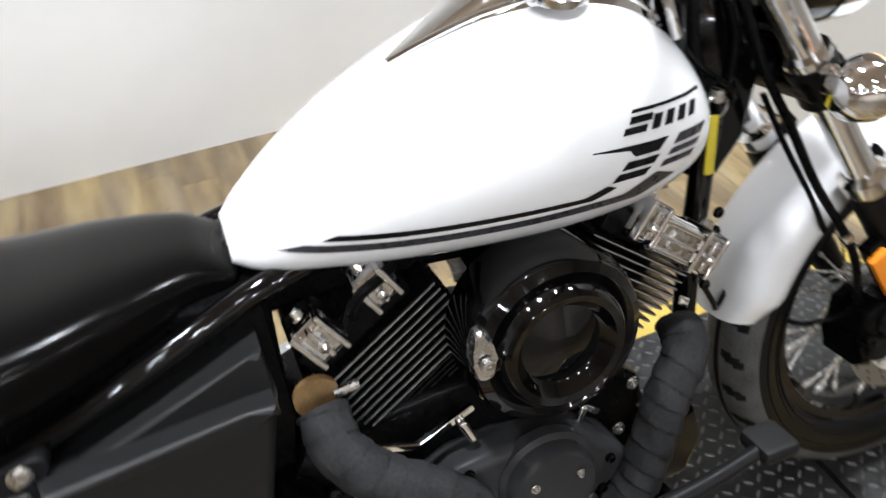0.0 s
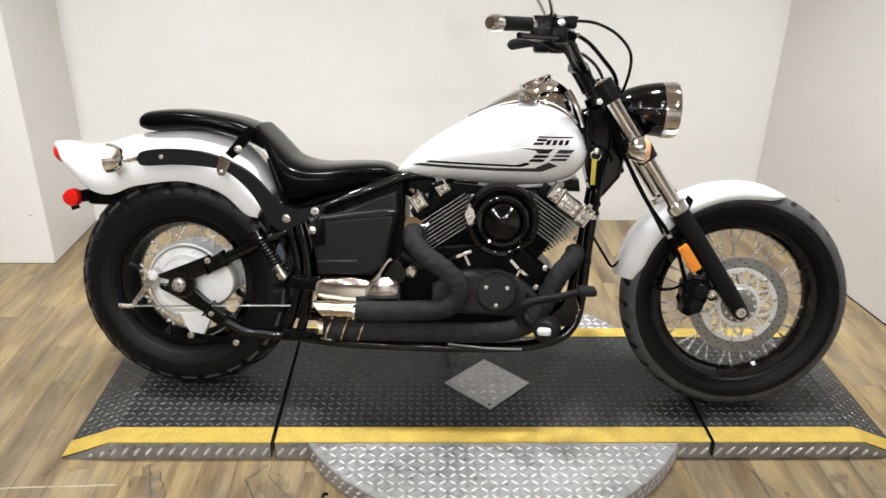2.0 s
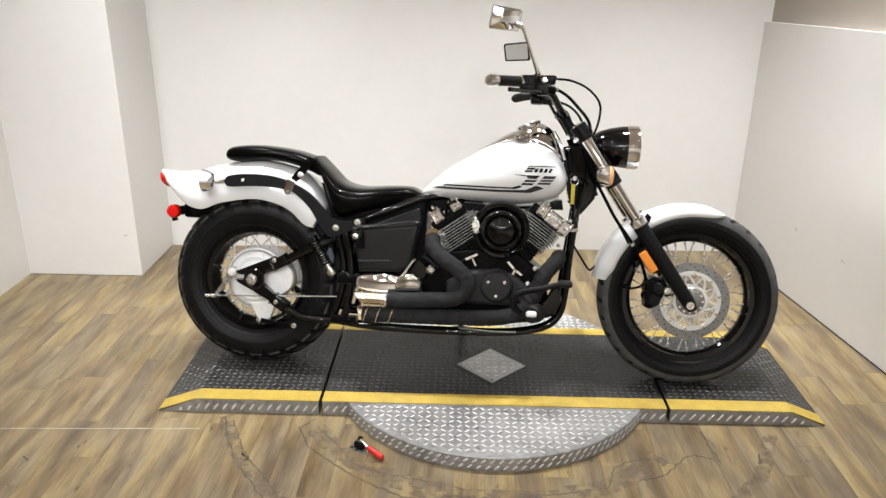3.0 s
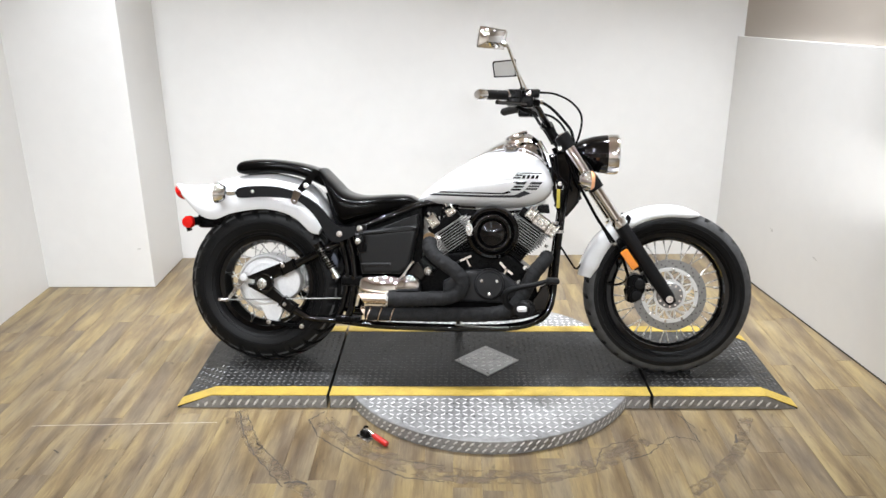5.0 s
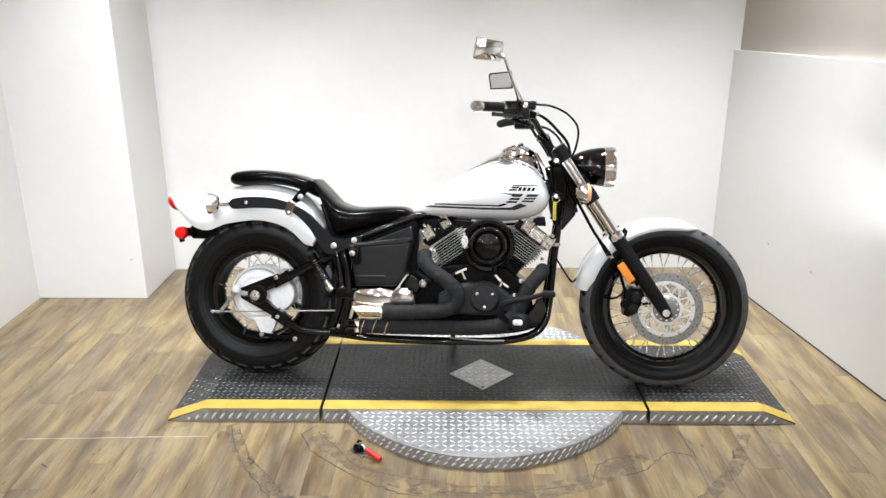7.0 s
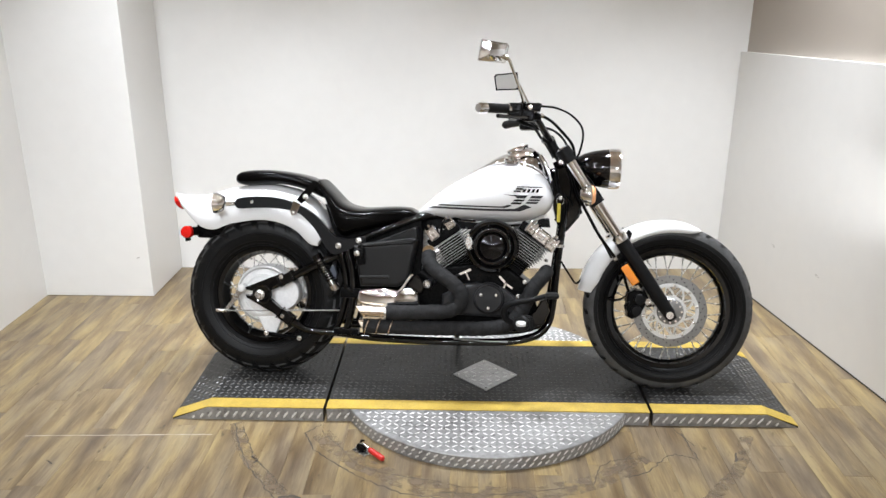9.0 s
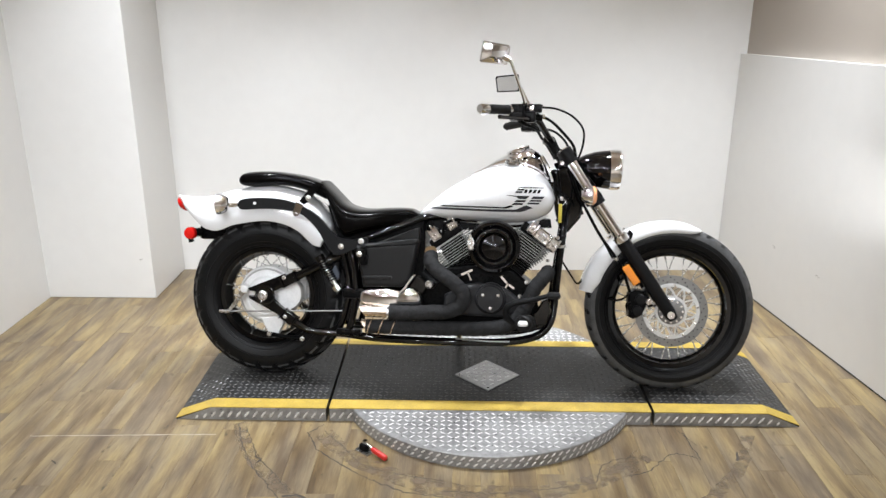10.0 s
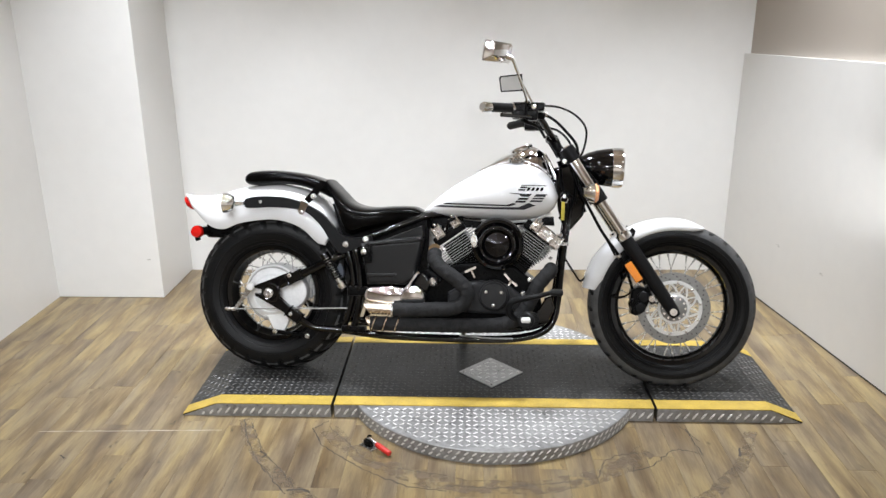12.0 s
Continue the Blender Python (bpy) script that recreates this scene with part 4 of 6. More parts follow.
secs = []
for i in range(61):
    u = 0.5 - 0.5 * math.cos(math.pi * i / 60)
    x = -0.180 + 0.533 * u
    right = [tank_half(x, k / 28) for k in range(29)]
    left = [Vector((p.x, -p.y, p.z)) for p in right[-2:0:-1]]
    secs.append(right + left)
tank = part("fuel_tank", loft(secs), WHITE, bike, "glossy white teardrop fuel tank with black stripe decals", angle=60)
for sy in (-1, 1):
    lip = [tank_half(x, 0.09) for x in np.linspace(-0.02, 0.325, 24)]
    part("tank_lip", tube([Vector((q.x, q.y * -sy, q.z - 0.002)) for q in lip], 0.0055, 8), WHITE, tank)
part("tank_seam", tube([tank_half(x, 0.13) + Vector((0, -0.001, -0.002)) for x in np.linspace(-0.15, 0.05, 12)], 0.004, 8), BLACK, tank)


def decal(name, poly, material, parent=tank, n=14):
    """A flat sticker on the flank: poly is a lower and an upper edge, each a list of (x, z)."""
    lo, hi = poly
    bm = bmesh.new()
    rows = []
    for i in range(n + 1):
        u = i / n

        def along(edge):
            d = [0.0]
            for p, q in zip(edge, edge[1:]):
                d.append(d[-1] + math.hypot(q[0] - p[0], q[1] - p[1]))
            s = u * d[-1]
            return float(np.interp(s, d, [p[0] for p in edge])), float(np.interp(s, d, [p[1] for p in edge]))
        a, b = along(lo), along(hi)
        row = []
        for k in range(4):
            x, z = a[0] + (b[0] - a[0]) * k / 3, a[1] + (b[1] - a[1]) * k / 3
            p = tank_side(x, z)
            nrm = (p - Vector((x, 0, 0.76)))
            nrm.x = 0
            row.append(bm.verts.new(p + nrm.normalized() * 0.0009))
        rows.append(row)
    for p, q in zip(rows, rows[1:]):
        for k in range(3):
            bm.faces.new((p[k], q[k], q[k + 1], p[k + 1]))
    return part(name, bm, material, parent, angle=80)


# stripes and a lettering-like badge of plain slanted bars
def shear(x0, x1, z0, z1, s=0.6):
    return [(x0, z0), (x1, z0)], [(x0 + (z1 - z0) * s, z1), (x1 + (z1 - z0) * s, z1)]


decal("stripe", ([(-0.10, 0.709), (0.165, 0.707), (0.19, 0.716)], [(-0.085, 0.7145), (0.155, 0.7125), (0.178, 0.7205)]), DECALB, n=30)
decal("stripe", ([(-0.142, 0.6985), (0.10, 0.694), (0.22, 0.695), (0.265, 0.712)], [(-0.115, 0.7055), (0.10, 0.7025), (0.20, 0.7045), (0.238, 0.722)]), DECALG, n=34)
for x0, x1, z0, z1 in ((0.183, 0.222, 0.722, 0.730), (0.193, 0.232, 0.733, 0.741)):
    decal("stripe_bar", shear(x0, x1, z0, z1, 0.9), DECALB, n=6)
for x0, x1, z0, z1 in ((0.240, 0.285, 0.7255, 0.7325), (0.249, 0.293, 0.736, 0.7425), (0.256, 0.300, 0.746, 0.756)):
    decal("stripe_bar", shear(x0, x1, z0, z1, 0.9), DECALG, n=6)
decal("stripe_arrow", ([(0.160, 0.7575), (0.205, 0.752), (0.205, 0.745), (0.237, 0.745)], [(0.160, 0.7585), (0.20, 0.7575), (0.222, 0.757), (0.25, 0.757)]), DECALB, n=12)
for x0, x1, z0, z1 in ((0.194, 0.221, 0.768, 0.7745), (0.202, 0.229, 0.7775, 0.784), (0.227, 0.238, 0.768, 0.7815), (0.244, 0.255, 0.768, 0.7815), (0.261, 0.272, 0.768, 0.7815), (0.278, 0.288, 0.768, 0.7815), (0.206, 0.303, 0.787, 0.7902)):
    decal("badge_bar", shear(x0, x1, z0, z1, 0.45), DECALB, n=4)

# chrome instrument console and filler cap
con = [(0.018, 0.834, 0.010), (0.055, 0.858, 0.022), (0.11, 0.894, 0.038), (0.173, 0.924, 0.052), (0.215, 0.941, 0.060), (0.248, 0.946, 0.060), (0.278, 0.934, 0.056), (0.304, 0.912, 0.048), (0.325, 0.868, 0.036)]
secs = []
for q in curve(con, 5):
    x, top, w = q
    low = smooth_interp(x, ZT) - 0.02
    secs.append([(x, w * (1 + 0.25 * (1 - max(0, math.sin(a)))) * math.cos(a), low + (top - low) * max(0, math.sin(a)) ** 0.5) for a in (math.pi * k / 20 for k in range(21))])
console = part("console", loft(secs), CHROME, bike, "chrome instrument console on the tank", angle=50)
part("console_trim", tube([(x, -(w * 1.18), smooth_interp(x, ZT) + 0.002) for x, z, w in con], 0.004, 8, 3), CHROME, console)
dial = Matrix.Translation((0.203, 0, 0.938)) @ pose(0, 0, 0, 0, -21, 0)
bm = lathe([(0.044, -0.016), (0.048, -0.004), (0.048, 0.003), (0.046, 0.006), (0.042, 0.004)], (0, 0, 0), "Z", 44)
bm.transform(dial)
speedo = part("speedometer", bm, CHROME, console, "round speedometer with a chrome bezel", angle=50)
bm = lathe([(0.043, 0.002), (0.0001, 0.003)], (0, 0, 0), "Z", 36)
bm.transform(dial)
part("dial_face", bm, DECALB, console)
for sy in (-1, 1):
    part("console_leg", tube([(0.296, 0.044 * sy, 0.915), (0.322, 0.05 * sy, 0.87), (0.343, 0.05 * sy, 0.815)], 0.007, 10, 4), CHROME, console)
part("console_back", plate([(0.285, 0.925), (0.315, 0.895), (0.34, 0.845), (0.33, 0.83), (0.29, 0.87)], -0.035, 0.035, 0.006), SATIN, console)
capm = Matrix.Translation((0.184, -0.068, 0.889)) @ pose(0, 0, 0, 15, 0, 0) @ Matrix.Scale(0.80, 4)
bm = bmesh.new()
prof = [(0.040, -0.006), (0.040, 0.004), (0.035, 0.007), (0.035, 0.015), (0.031, 0.018), (0.0001, 0.019)]
add_lathe(bm, prof, (0, 0, 0), "Z", 36)
for v in bm.verts:
    if 0.006 < v.co.z < 0.017 and round(math.atan2(v.co.y, v.co.x) / (2 * math.pi) * 36) % 3 == 0:
        v.co.x *= 0.9
        v.co.y *= 0.9
bm.transform(capm)
part("filler_cap", bm, CHROME, tank, "ribbed chrome fuel cap", angle=25)

# side cover with lock
side = part("side_cover", plate([(-0.422, 0.545), (-0.392, 0.383), (-0.243, 0.386), (-0.203, 0.413), (-0.170, 0.572)], -0.168, -0.10, 0.018, 6), PLASTIC, bike, "grained black plastic side cover")
part("upper_facet", plate([(-0.375, 0.545), (-0.19, 0.572), (-0.172, 0.578), (-0.176, 0.622), (-0.19, 0.618)], -0.150, -0.09, 0.006, 2), PLASTIC, side)
part("cover_rib", plate([(-0.40, 0.552), (-0.20, 0.578), (-0.175, 0.579), (-0.172, 0.566), (-0.20, 0.560), (-0.405, 0.536)], -0.180, -0.14, 0.007, 3), PLASTIC, side)
part("lower_rib", plate([(-0.393, 0.428), (-0.28, 0.432), (-0.274, 0.425), (-0.28, 0.419), (-0.39, 0.416)], -0.1765, -0.16, 0.003, 3), PLASTIC, side)
part("far_cover", plate([(-0.41, 0.535), (-0.388, 0.385), (-0.245, 0.386), (-0.205, 0.412), (-0.172, 0.562)], 0.10, 0.165, 0.012, 2), PLASTIC, bike)
part("battery_box", plate([(-0.43, 0.36), (-0.17, 0.36), (-0.155, 0.50), (-0.155, 0.66), (-0.20, 0.655), (-0.42, 0.57)], -0.10, 0.10, 0.01), SATIN, bike)
part("intake_box", plate([(-0.16, 0.60), (-0.15, 0.665), (0.34, 0.665), (0.345, 0.63), (0.16, 0.635), (0.12, 0.60), (0.09, 0.52), (0.07, 0.62), (-0.04, 0.625)], -0.055, 0.055, 0.008), SATIN, bike)
lock = part("cover_lock", plate([(-0.417, 0.530), (-0.386, 0.532), (-0.372, 0.50), (-0.372, 0.475), (-0.395, 0.468), (-0.412, 0.50)], -0.19, -0.165, 0.006, 2), SATIN, bike, "black helmet lock")
part("lock_face", lathe([(0.011, 0), (0.011, -0.004), (0.0001, -0.006)], (-0.403, -0.188, 0.516), "Y", 18), STEEL, lock)
part("lock_cable", tube([(-0.40, -0.15, 0.553), (-0.385, -0.185, 0.545), (-0.378, -0.19, 0.52), (-0.385, -0.188, 0.49)], 0.005, 8, 5), SATIN, lock)

# ---- engine ----
C = Vector((0.115, 0, 0.350))
engine = part("engine", plate([(-0.20, 0.30), (-0.16, 0.215), (0.24, 0.215), (0.31, 0.29), (0.28, 0.40), (0.19, 0.47), (0.05, 0.485), (-0.08, 0.47), (-0.18, 0.43)], -0.105, 0.11, 0.015, 3), SATIN, bike, "black air-cooled V-twin engine")
part("crankcase_cover", plate([(-0.07, 0.285), (0.17, 0.280), (0.215, 0.30), (0.232, 0.335), (0.212, 0.362), (0.165, 0.398), (0.06, 0.410), (0.005, 0.402), (-0.07, 0.36)], -0.162, -0.10, 0.016, 4), CASEMAT, engine, "charcoal crankcase cover")
cl = part("clutch_cover", lathe([(0.062, -0.15), (0.062, -0.165), (0.056, -0.170), (0.0535, -0.186), (0.049, -0.192), (0.0001, -0.195)], (0.112, 0, 0.356), "Y", 56), CASEMAT, engine, "round charcoal clutch cover")
for k in range(3):
    a = radians(-90 + 120 * k)
    bolt("cover_screw", (0.112 + 0.034 * math.cos(a), -0.194, 0.356 + 0.034 * math.sin(a)), 0.0048, engine, STEEL, 0.004)
for x, z in ((-0.03, 0.39), (0.015, 0.395), (0.20, 0.345), (0.19, 0.30), (0.0, 0.295)):
    bolt("case_bolt", (x, -0.162, z), 0.0055, engine, BLACK, 0.006)


def cylinder(name, lean, shift, wide, label):
    """A finned cylinder leaning by so many degrees; local x along the fins, z along the bore."""
    m = Matrix.Translation(C) @ Matrix.Rotation(radians(lean), 4, "Y")
    bm = box((shift - 0.054, -0.08, 0.09), (shift + 0.054, 0.08, 0.28), 0.012, 2, m)
    cyl = part(name, bm, SATIN, bike, label)
    for k in range(13):
        # the four lowest fins are narrow and all black
        z = 0.157 + 0.0101 * k
        w = wide * (0.66 + 0.34 * min(1, k / 8))
        bm = bmesh.new()
        add_box(bm, (shift - w, -0.108 + 0.004 * max(0, 4 - k), z), (shift + w, 0.108, z + 0.0036), 0.0014, 1, m)
        if k > 3:
            add_box(bm, (shift - w + 0.002, -0.1095, z + 0.0010), (shift + w - 0.002, -0.1075, z + 0.0027), 0, 1, m)
        for f in bm.faces:
            f.material_index = int(f.calc_center_median().y < -0.1074 and k > 3)
        part("fin", bm, [SATIN, FINEDGE], cyl, "", smooth=False)
    part("head", box((shift - 0.07, -0.10, 0.285), (shift + 0.07, 0.10, 0.325), 0.008, 2, m), SATIN, cyl, "black cylinder head")
    return cyl, m


rear_cyl, RM = cylinder("rear_cylinder", -35, -0.018, 0.092, "rear finned cylinder with bright fin edges")
front_cyl, FM = cylinder("front_cylinder", 35, -0.006, 0.080, "front finned cylinder with bright fin edges")


def chrome_cover(m, x0, x1, z0, z1, parent):
    c = part("rocker_cover", box((x0, -0.122, z0), (x1, -0.07, z1), 0.013, 5, m), CHROME, parent, "ribbed chrome rocker cover")
    n = max(3, int((x1 - x0) / 0.013))
    for k in range(n):
        x = x0 + (k + 0.5) * (x1 - x0) / n
        part("cover_rib", box((x - 0.0036, -0.13, z0 + 0.003 + 0.006 * (k % 2)), (x + 0.0036, -0.08, z1 + 0.004 - 0.008 * (k % 2)), 0.0025, 3, m), CHROME, parent)
    part("cover_bolt", lathe([(0.006, 0), (0.006, -0.006), (0.0001, -0.009)], m @ Vector(((x0 + x1) / 2, -0.128, (z0 + z1) / 2)), "Y", 10), STEEL, parent)
    return c


chrome_cover(RM, -0.072, -0.024, 0.306, 0.360, rear_cyl)
chrome_cover(RM, 0.008, 0.052, 0.308, 0.352, rear_cyl)
fc = chrome_cover(FM, -0.055, -0.015, 0.292, 0.342, front_cyl)
chrome_cover(FM, 0.045, 0.088, 0.284, 0.340, front_cyl)
part("rocker_box", box((-0.02, -0.122, 0.288), (0.05, -0.07, 0.340), 0.012, 5, FM), CHROME, front_cyl, "chrome rocker box")
for z0, z1 in ((0.293, 0.300), (0.311, 0.317), (0.328, 0.335)):
    part("box_rib", box((-0.016, -0.1275, z0), (0.046, -0.11, z1), 0.0026, 3, FM), CHROME, front_cyl)
part("box_panel", box((0.0, -0.126, 0.301), (0.030, -0.11, 0.327), 0.004, 3, FM), STEEL, front_cyl)
for m, x, z, par in ((RM, -0.048, 0.370, rear_cyl), (RM, 0.030, 0.360, rear_cyl), (FM, -0.035, 0.35, front_cyl), (FM, 0.066, 0.349, front_cyl)):
    q = m @ Vector((x, -0.10, z - 0.008))
    q2 = m @ Vector((x, -0.10, z + 0.004))
    part("acorn_nut", tube([q, q2], [0.009, 0.006], 10), CHROME, par)
for m, pts, par in ((RM, [(-0.06, -0.118, 0.262), (-0.085, -0.118, 0.275)], rear_cyl), (FM, [(0.082, -0.112, 0.25), (0.09, -0.118, 0.252)], front_cyl)):
    part("fin_bolt", tube([m @ Vector(p) for p in pts], 0.006, 10), STEEL, par)
part("spark_lead", tube([(-0.085, -0.11, 0.60), (-0.075, -0.13, 0.64), (-0.04, -0.12, 0.655), (0.0, -0.08, 0.66)], 0.006, 8, 5), SATIN, engine)
def strip(pts, y, half_w, thick):
    """A flat bar bent through points (x, z), its face towards -y."""
    bm = bmesh.new()
    rows = []
    for i, (x, z) in enumerate(pts):
        a, b = Vector(pts[max(i - 1, 0)]), Vector(pts[min(i + 1, len(pts) - 1)])
        d = (b - a).normalized()
        n = Vector((-d.y, d.x)) * half_w
        rows.append([bm.verts.new((x + k * n.x, yy, z + k * n.y)) for k, yy in ((-1, y), (-1, y - thick), (1, y - thick), (1, y))])
    for p, q in zip(rows, rows[1:]):
        for k in range(4):
            bm.faces.new((p[k], p[(k + 1) % 4], q[(k + 1) % 4], q[k]))
    bm.faces.new(rows[0]), bm.faces.new(rows[-1][::-1])
    bmesh.ops.bevel(bm, geom=list(bm.edges), offset=0.0012, segments=2, affect="EDGES")
    return bm


part("base_trim", strip([(-0.092, 0.462), (-0.082, 0.446), (-0.03, 0.430), (0.038, 0.462)], -0.125, 0.0045, 0.008), CHROME, engine, "chrome cylinder base trim")
part("base_trim", strip([(0.150, 0.440), (0.176, 0.412), (0.202, 0.393)], -0.125, 0.0042, 0.008), CHROME, engine, "chrome cylinder base trim")
for x, z, tilt in ((0.026, 0.437, -24), (0.172, 0.402, 24)):
    part("trim_clip", box((-0.006, -0.142, -0.020), (0.006, -0.122, 0.016), 0.004, 3, Matrix.Translation((x, 0, z)) @ pose(0, 0, 0, 0, tilt, 0)), CHROME, engine, "bright drain clip")
for q in ((0.225, -0.14, 0.365), (0.25, -0.13, 0.42), (0.262, -0.135, 0.385)):
    bolt("engine_bolt", q, 0.007, engine)

# air cleaner
ac = part("air_cleaner", lathe([(0.085, -0.10), (0.101, -0.112), (0.104, -0.15), (0.102, -0.172), (0.096, -0.186), (0.086, -0.192), (0.080, -0.189), (0.077, -0.186), (0.072, -0.200), (0.066, -0.205), (0.058, -0.203), (0.051, -0.192), (0.046, -0.188), (0.036, -0.190), (0.018, -0.195), (0.0001, -0.196)], (0.120, 0, 0.558), "Y", 80), BLACK, engine, "round gloss black air cleaner")
part("horn_bracket", plate([(0.021, 0.598), (0.033, 0.603), (0.043, 0.578), (0.045, 0.553), (0.033, 0.543), (0.019, 0.553)], -0.195, -0.175, 0.006, 3, 3), STEEL, engine, "bright steel bracket")
bolt("bracket_bolt", (0.032, -0.197, 0.568), 0.007, engine)

# chrome gear cover
def pod(rows, y0, n=18):
    """A domed cover: rows of (x, low z, high z, depth) skinned with half-round sections standing out from y0."""
    out = []
    for x, lo, hi, dep in [(r[0], r[1], r[2], r[3]) for r in rows]:
        mid, half_h = (lo + hi) / 2, (hi - lo) / 2
        out.append([(x, y0 - dep * abs(math.sin(a)) ** 0.4, mid + half_h * math.copysign(abs(math.cos(a)) ** 0.7, math.cos(a))) for a in (math.pi * k / n for k in range(n + 1))])
    return loft(out)


def eased(rows, n=6):
    xs = [r[0] for r in rows]
    fine = [xs[0] + (xs[-1] - xs[0]) * k / (n * (len(xs) - 1)) for k in range(n * (len(xs) - 1) + 1)]
    return [(x, *(smooth_interp(x, [(r[0], r[j]) for r in rows]) for j in (1, 2, 3))) for x in fine]


part("gear_cover", plate([(-0.404, 0.330), (-0.398, 0.316), (-0.375, 0.308), (-0.30, 0.306), (-0.235, 0.306), (-0.235, 0.374), (-0.30, 0.379), (-0.372, 0.377), (-0.396, 0.366), (-0.403, 0.352)], -0.166, -0.09, 0.012, 5), CHROME, engine, "polished chrome lower cover", angle=60)
part("drive_cover", pod(eased([(-0.266, 0.312, 0.330, 0.05), (-0.256, 0.308, 0.356, 0.08), (-0.236, 0.306, 0.380, 0.09), (-0.208, 0.306, 0.393, 0.094), (-0.182, 0.306, 0.390, 0.09), (-0.160, 0.308, 0.372, 0.08), (-0.146, 0.312, 0.345, 0.05)]), -0.09), CHROME, engine, "domed chrome drive cover", angle=60)
part("drive_block", plate([(-0.222, 0.375), (-0.188, 0.432), (-0.172, 0.438), (-0.152, 0.428), (-0.135, 0.395), (-0.15, 0.36), (-0.19, 0.36)], -0.162, -0.09, 0.01, 3), BLACK, engine, "gloss black housing above the drive cover")
part("drive_edge", tube([(-0.245, -0.165, 0.362), (-0.222, -0.166, 0.388), (-0.196, -0.166, 0.428), (-0.184, -0.164, 0.437)], 0.0055, 10, 5), CHROME, engine)
part("drive_bolt", lathe([(0.016, -0.14), (0.016, -0.165), (0.012, -0.168), (0.010, -0.164), (0.0001, -0.164)], (-0.128, 0, 0.402), "Y", 20), STEEL, engine)
bolt("cover_bolt", (-0.385, -0.158, 0.333), 0.008, engine)
part("starter", tube([(-0.16, -0.09, 0.44), (-0.10, -0.10, 0.40)], 0.03, 16), SATIN, engine)
bolt("starter_bolt", (-0.125, -0.15, 0.395), 0.01, engine, BLACK)

# ---- exhaust ----


def wrapped(name, pts, r, label, n=14):
    """A pipe bound in overlapping turns of tape."""
    c = curve(pts, n)
    seg = 24
    bm = add_tube(bmesh.new(), c, r, seg)
    bm.verts.ensure_lookup_table()
    d = 0.0
    for i, p in enumerate(c):
        d += (p - c[i - 1]).length if i else 0
        for k in range(seg):
            v = bm.verts[i * seg + k]
            turn = d / 0.026 + k / seg + 0.12 * math.sin(d * 61)
            step = 0.06 * (turn % 1.0) + 0.02 * math.sin(d * 170 + k) + 0.012 * math.sin(k * 2.4 + d * 40)
            v.co = p + (v.co - p) * (0.985 + step)
    return part(name, bm, WRAP, bike, label, angle=24)


def slash_cut(a, b, r, slant, wall_t=0.0022):
    """A thin-walled pipe from a to b along x whose end is cut at a slant, longest on top."""
    a, b = Vector(a), Vector(b)
    rings = []
    for rad, at in ((r, a), (r, b), (r - wall_t, b), (r - wall_t, a)):
        ring = []
        for k in range(28):
            t = 2 * math.pi * k / 28
            dx = -slant * rad * (math.sin(t) - 1) if at is b else 0.0
            ring.append((at.x + dx, at.y + rad * math.cos(t), at.z + rad * math.sin(t)))
        rings.append(ring)
    return loft(rings, caps=False)


p1 = wrapped("upper_exhaust", [(-0.128, -0.125, 0.515), (-0.122, -0.16, 0.485), (-0.085, -0.185, 0.452), (-0.03, -0.195, 0.415), (0.006, -0.198, 0.375), (-0.003, -0.198, 0.328), (-0.055, -0.196, 0.303), (-0.12, -0.195, 0.298), (-0.20, -0.195, 0.292), (-0.285, -0.195, 0.291)], 0.028, "exhaust pipe bound in black heat wrap", 20)
part("exhaust_tip", slash_cut((-0.275, -0.195, 0.292), (-0.40, -0.195, 0.293), 0.0225, 0.75), TIPMAT, p1, "bare heat-tinted steel pipe end, cut at a slant")
part("tip_bore", tube([(-0.33, -0.195, 0.293), (-0.372, -0.195, 0.293)], 0.0197, 20), SEAMMAT, p1)
for x in (-0.283, -0.085):
    part("wrap_clamp", lathe([(0.0285, -0.004), (0.0285, 0.004)], (x, -0.195, interp(x, [(-0.283, 0.291), (-0.085, 0.301)])), "X", 24), STEEL if x < -0.2 else WRAP, p1)
part("flange", lathe([(0.025, -0.004), (0.025, 0.004)], (-0.13, -0.112, 0.525), "Y", 24), TANFLANGE, p1, "exhaust flange, brown with the tan surroundings it mirrors")
p2 = wrapped("lower_exhaust", [(0.335, -0.10, 0.462), (0.322, -0.135, 0.448), (0.285, -0.155, 0.405), (0.255, -0.168, 0.345), (0.225, -0.175, 0.29), (0.175, -0.182, 0.255), (0.09, -0.186, 0.240), (-0.05, -0.188, 0.236), (-0.2, -0.188, 0.234), (-0.345, -0.188, 0.233), (-0.37, -0.188, 0.2335)], 0.028, "lower exhaust pipe bound in black heat wrap", 30)
for x in (-0.355, -0.31, -0.262):
    ring = [(x - 0.012 + 0.02 * (0.5 + 0.5 * math.cos(a)), -0.188 + 0.0302 * math.sin(a), 0.2335 + 0.0302 * math.cos(a)) for a in (2 * math.pi * k / 24 for k in range(25))]
    part("wrap_tie", tube(ring, 0.0032, 6), TIPMAT, p2, "bright steel tie")
part("pipe_end", slash_cut((-0.35, -0.188, 0.2335), (-0.392, -0.188, 0.234), 0.0262, 0.6), TIPMAT, p2, "bare steel pipe end, cut at a slant")
part("pipe_bore", tube([(-0.34, -0.188, 0.2335), (-0.366, -0.188, 0.234)], 0.0235, 20), SEAMMAT, p2)
part("pipe_bracket", tube([(-0.02, -0.15, 0.19), (0.10, -0.16, 0.186), (0.19, -0.17, 0.19)], 0.0035, 8, 4), DISCMAT, bike)

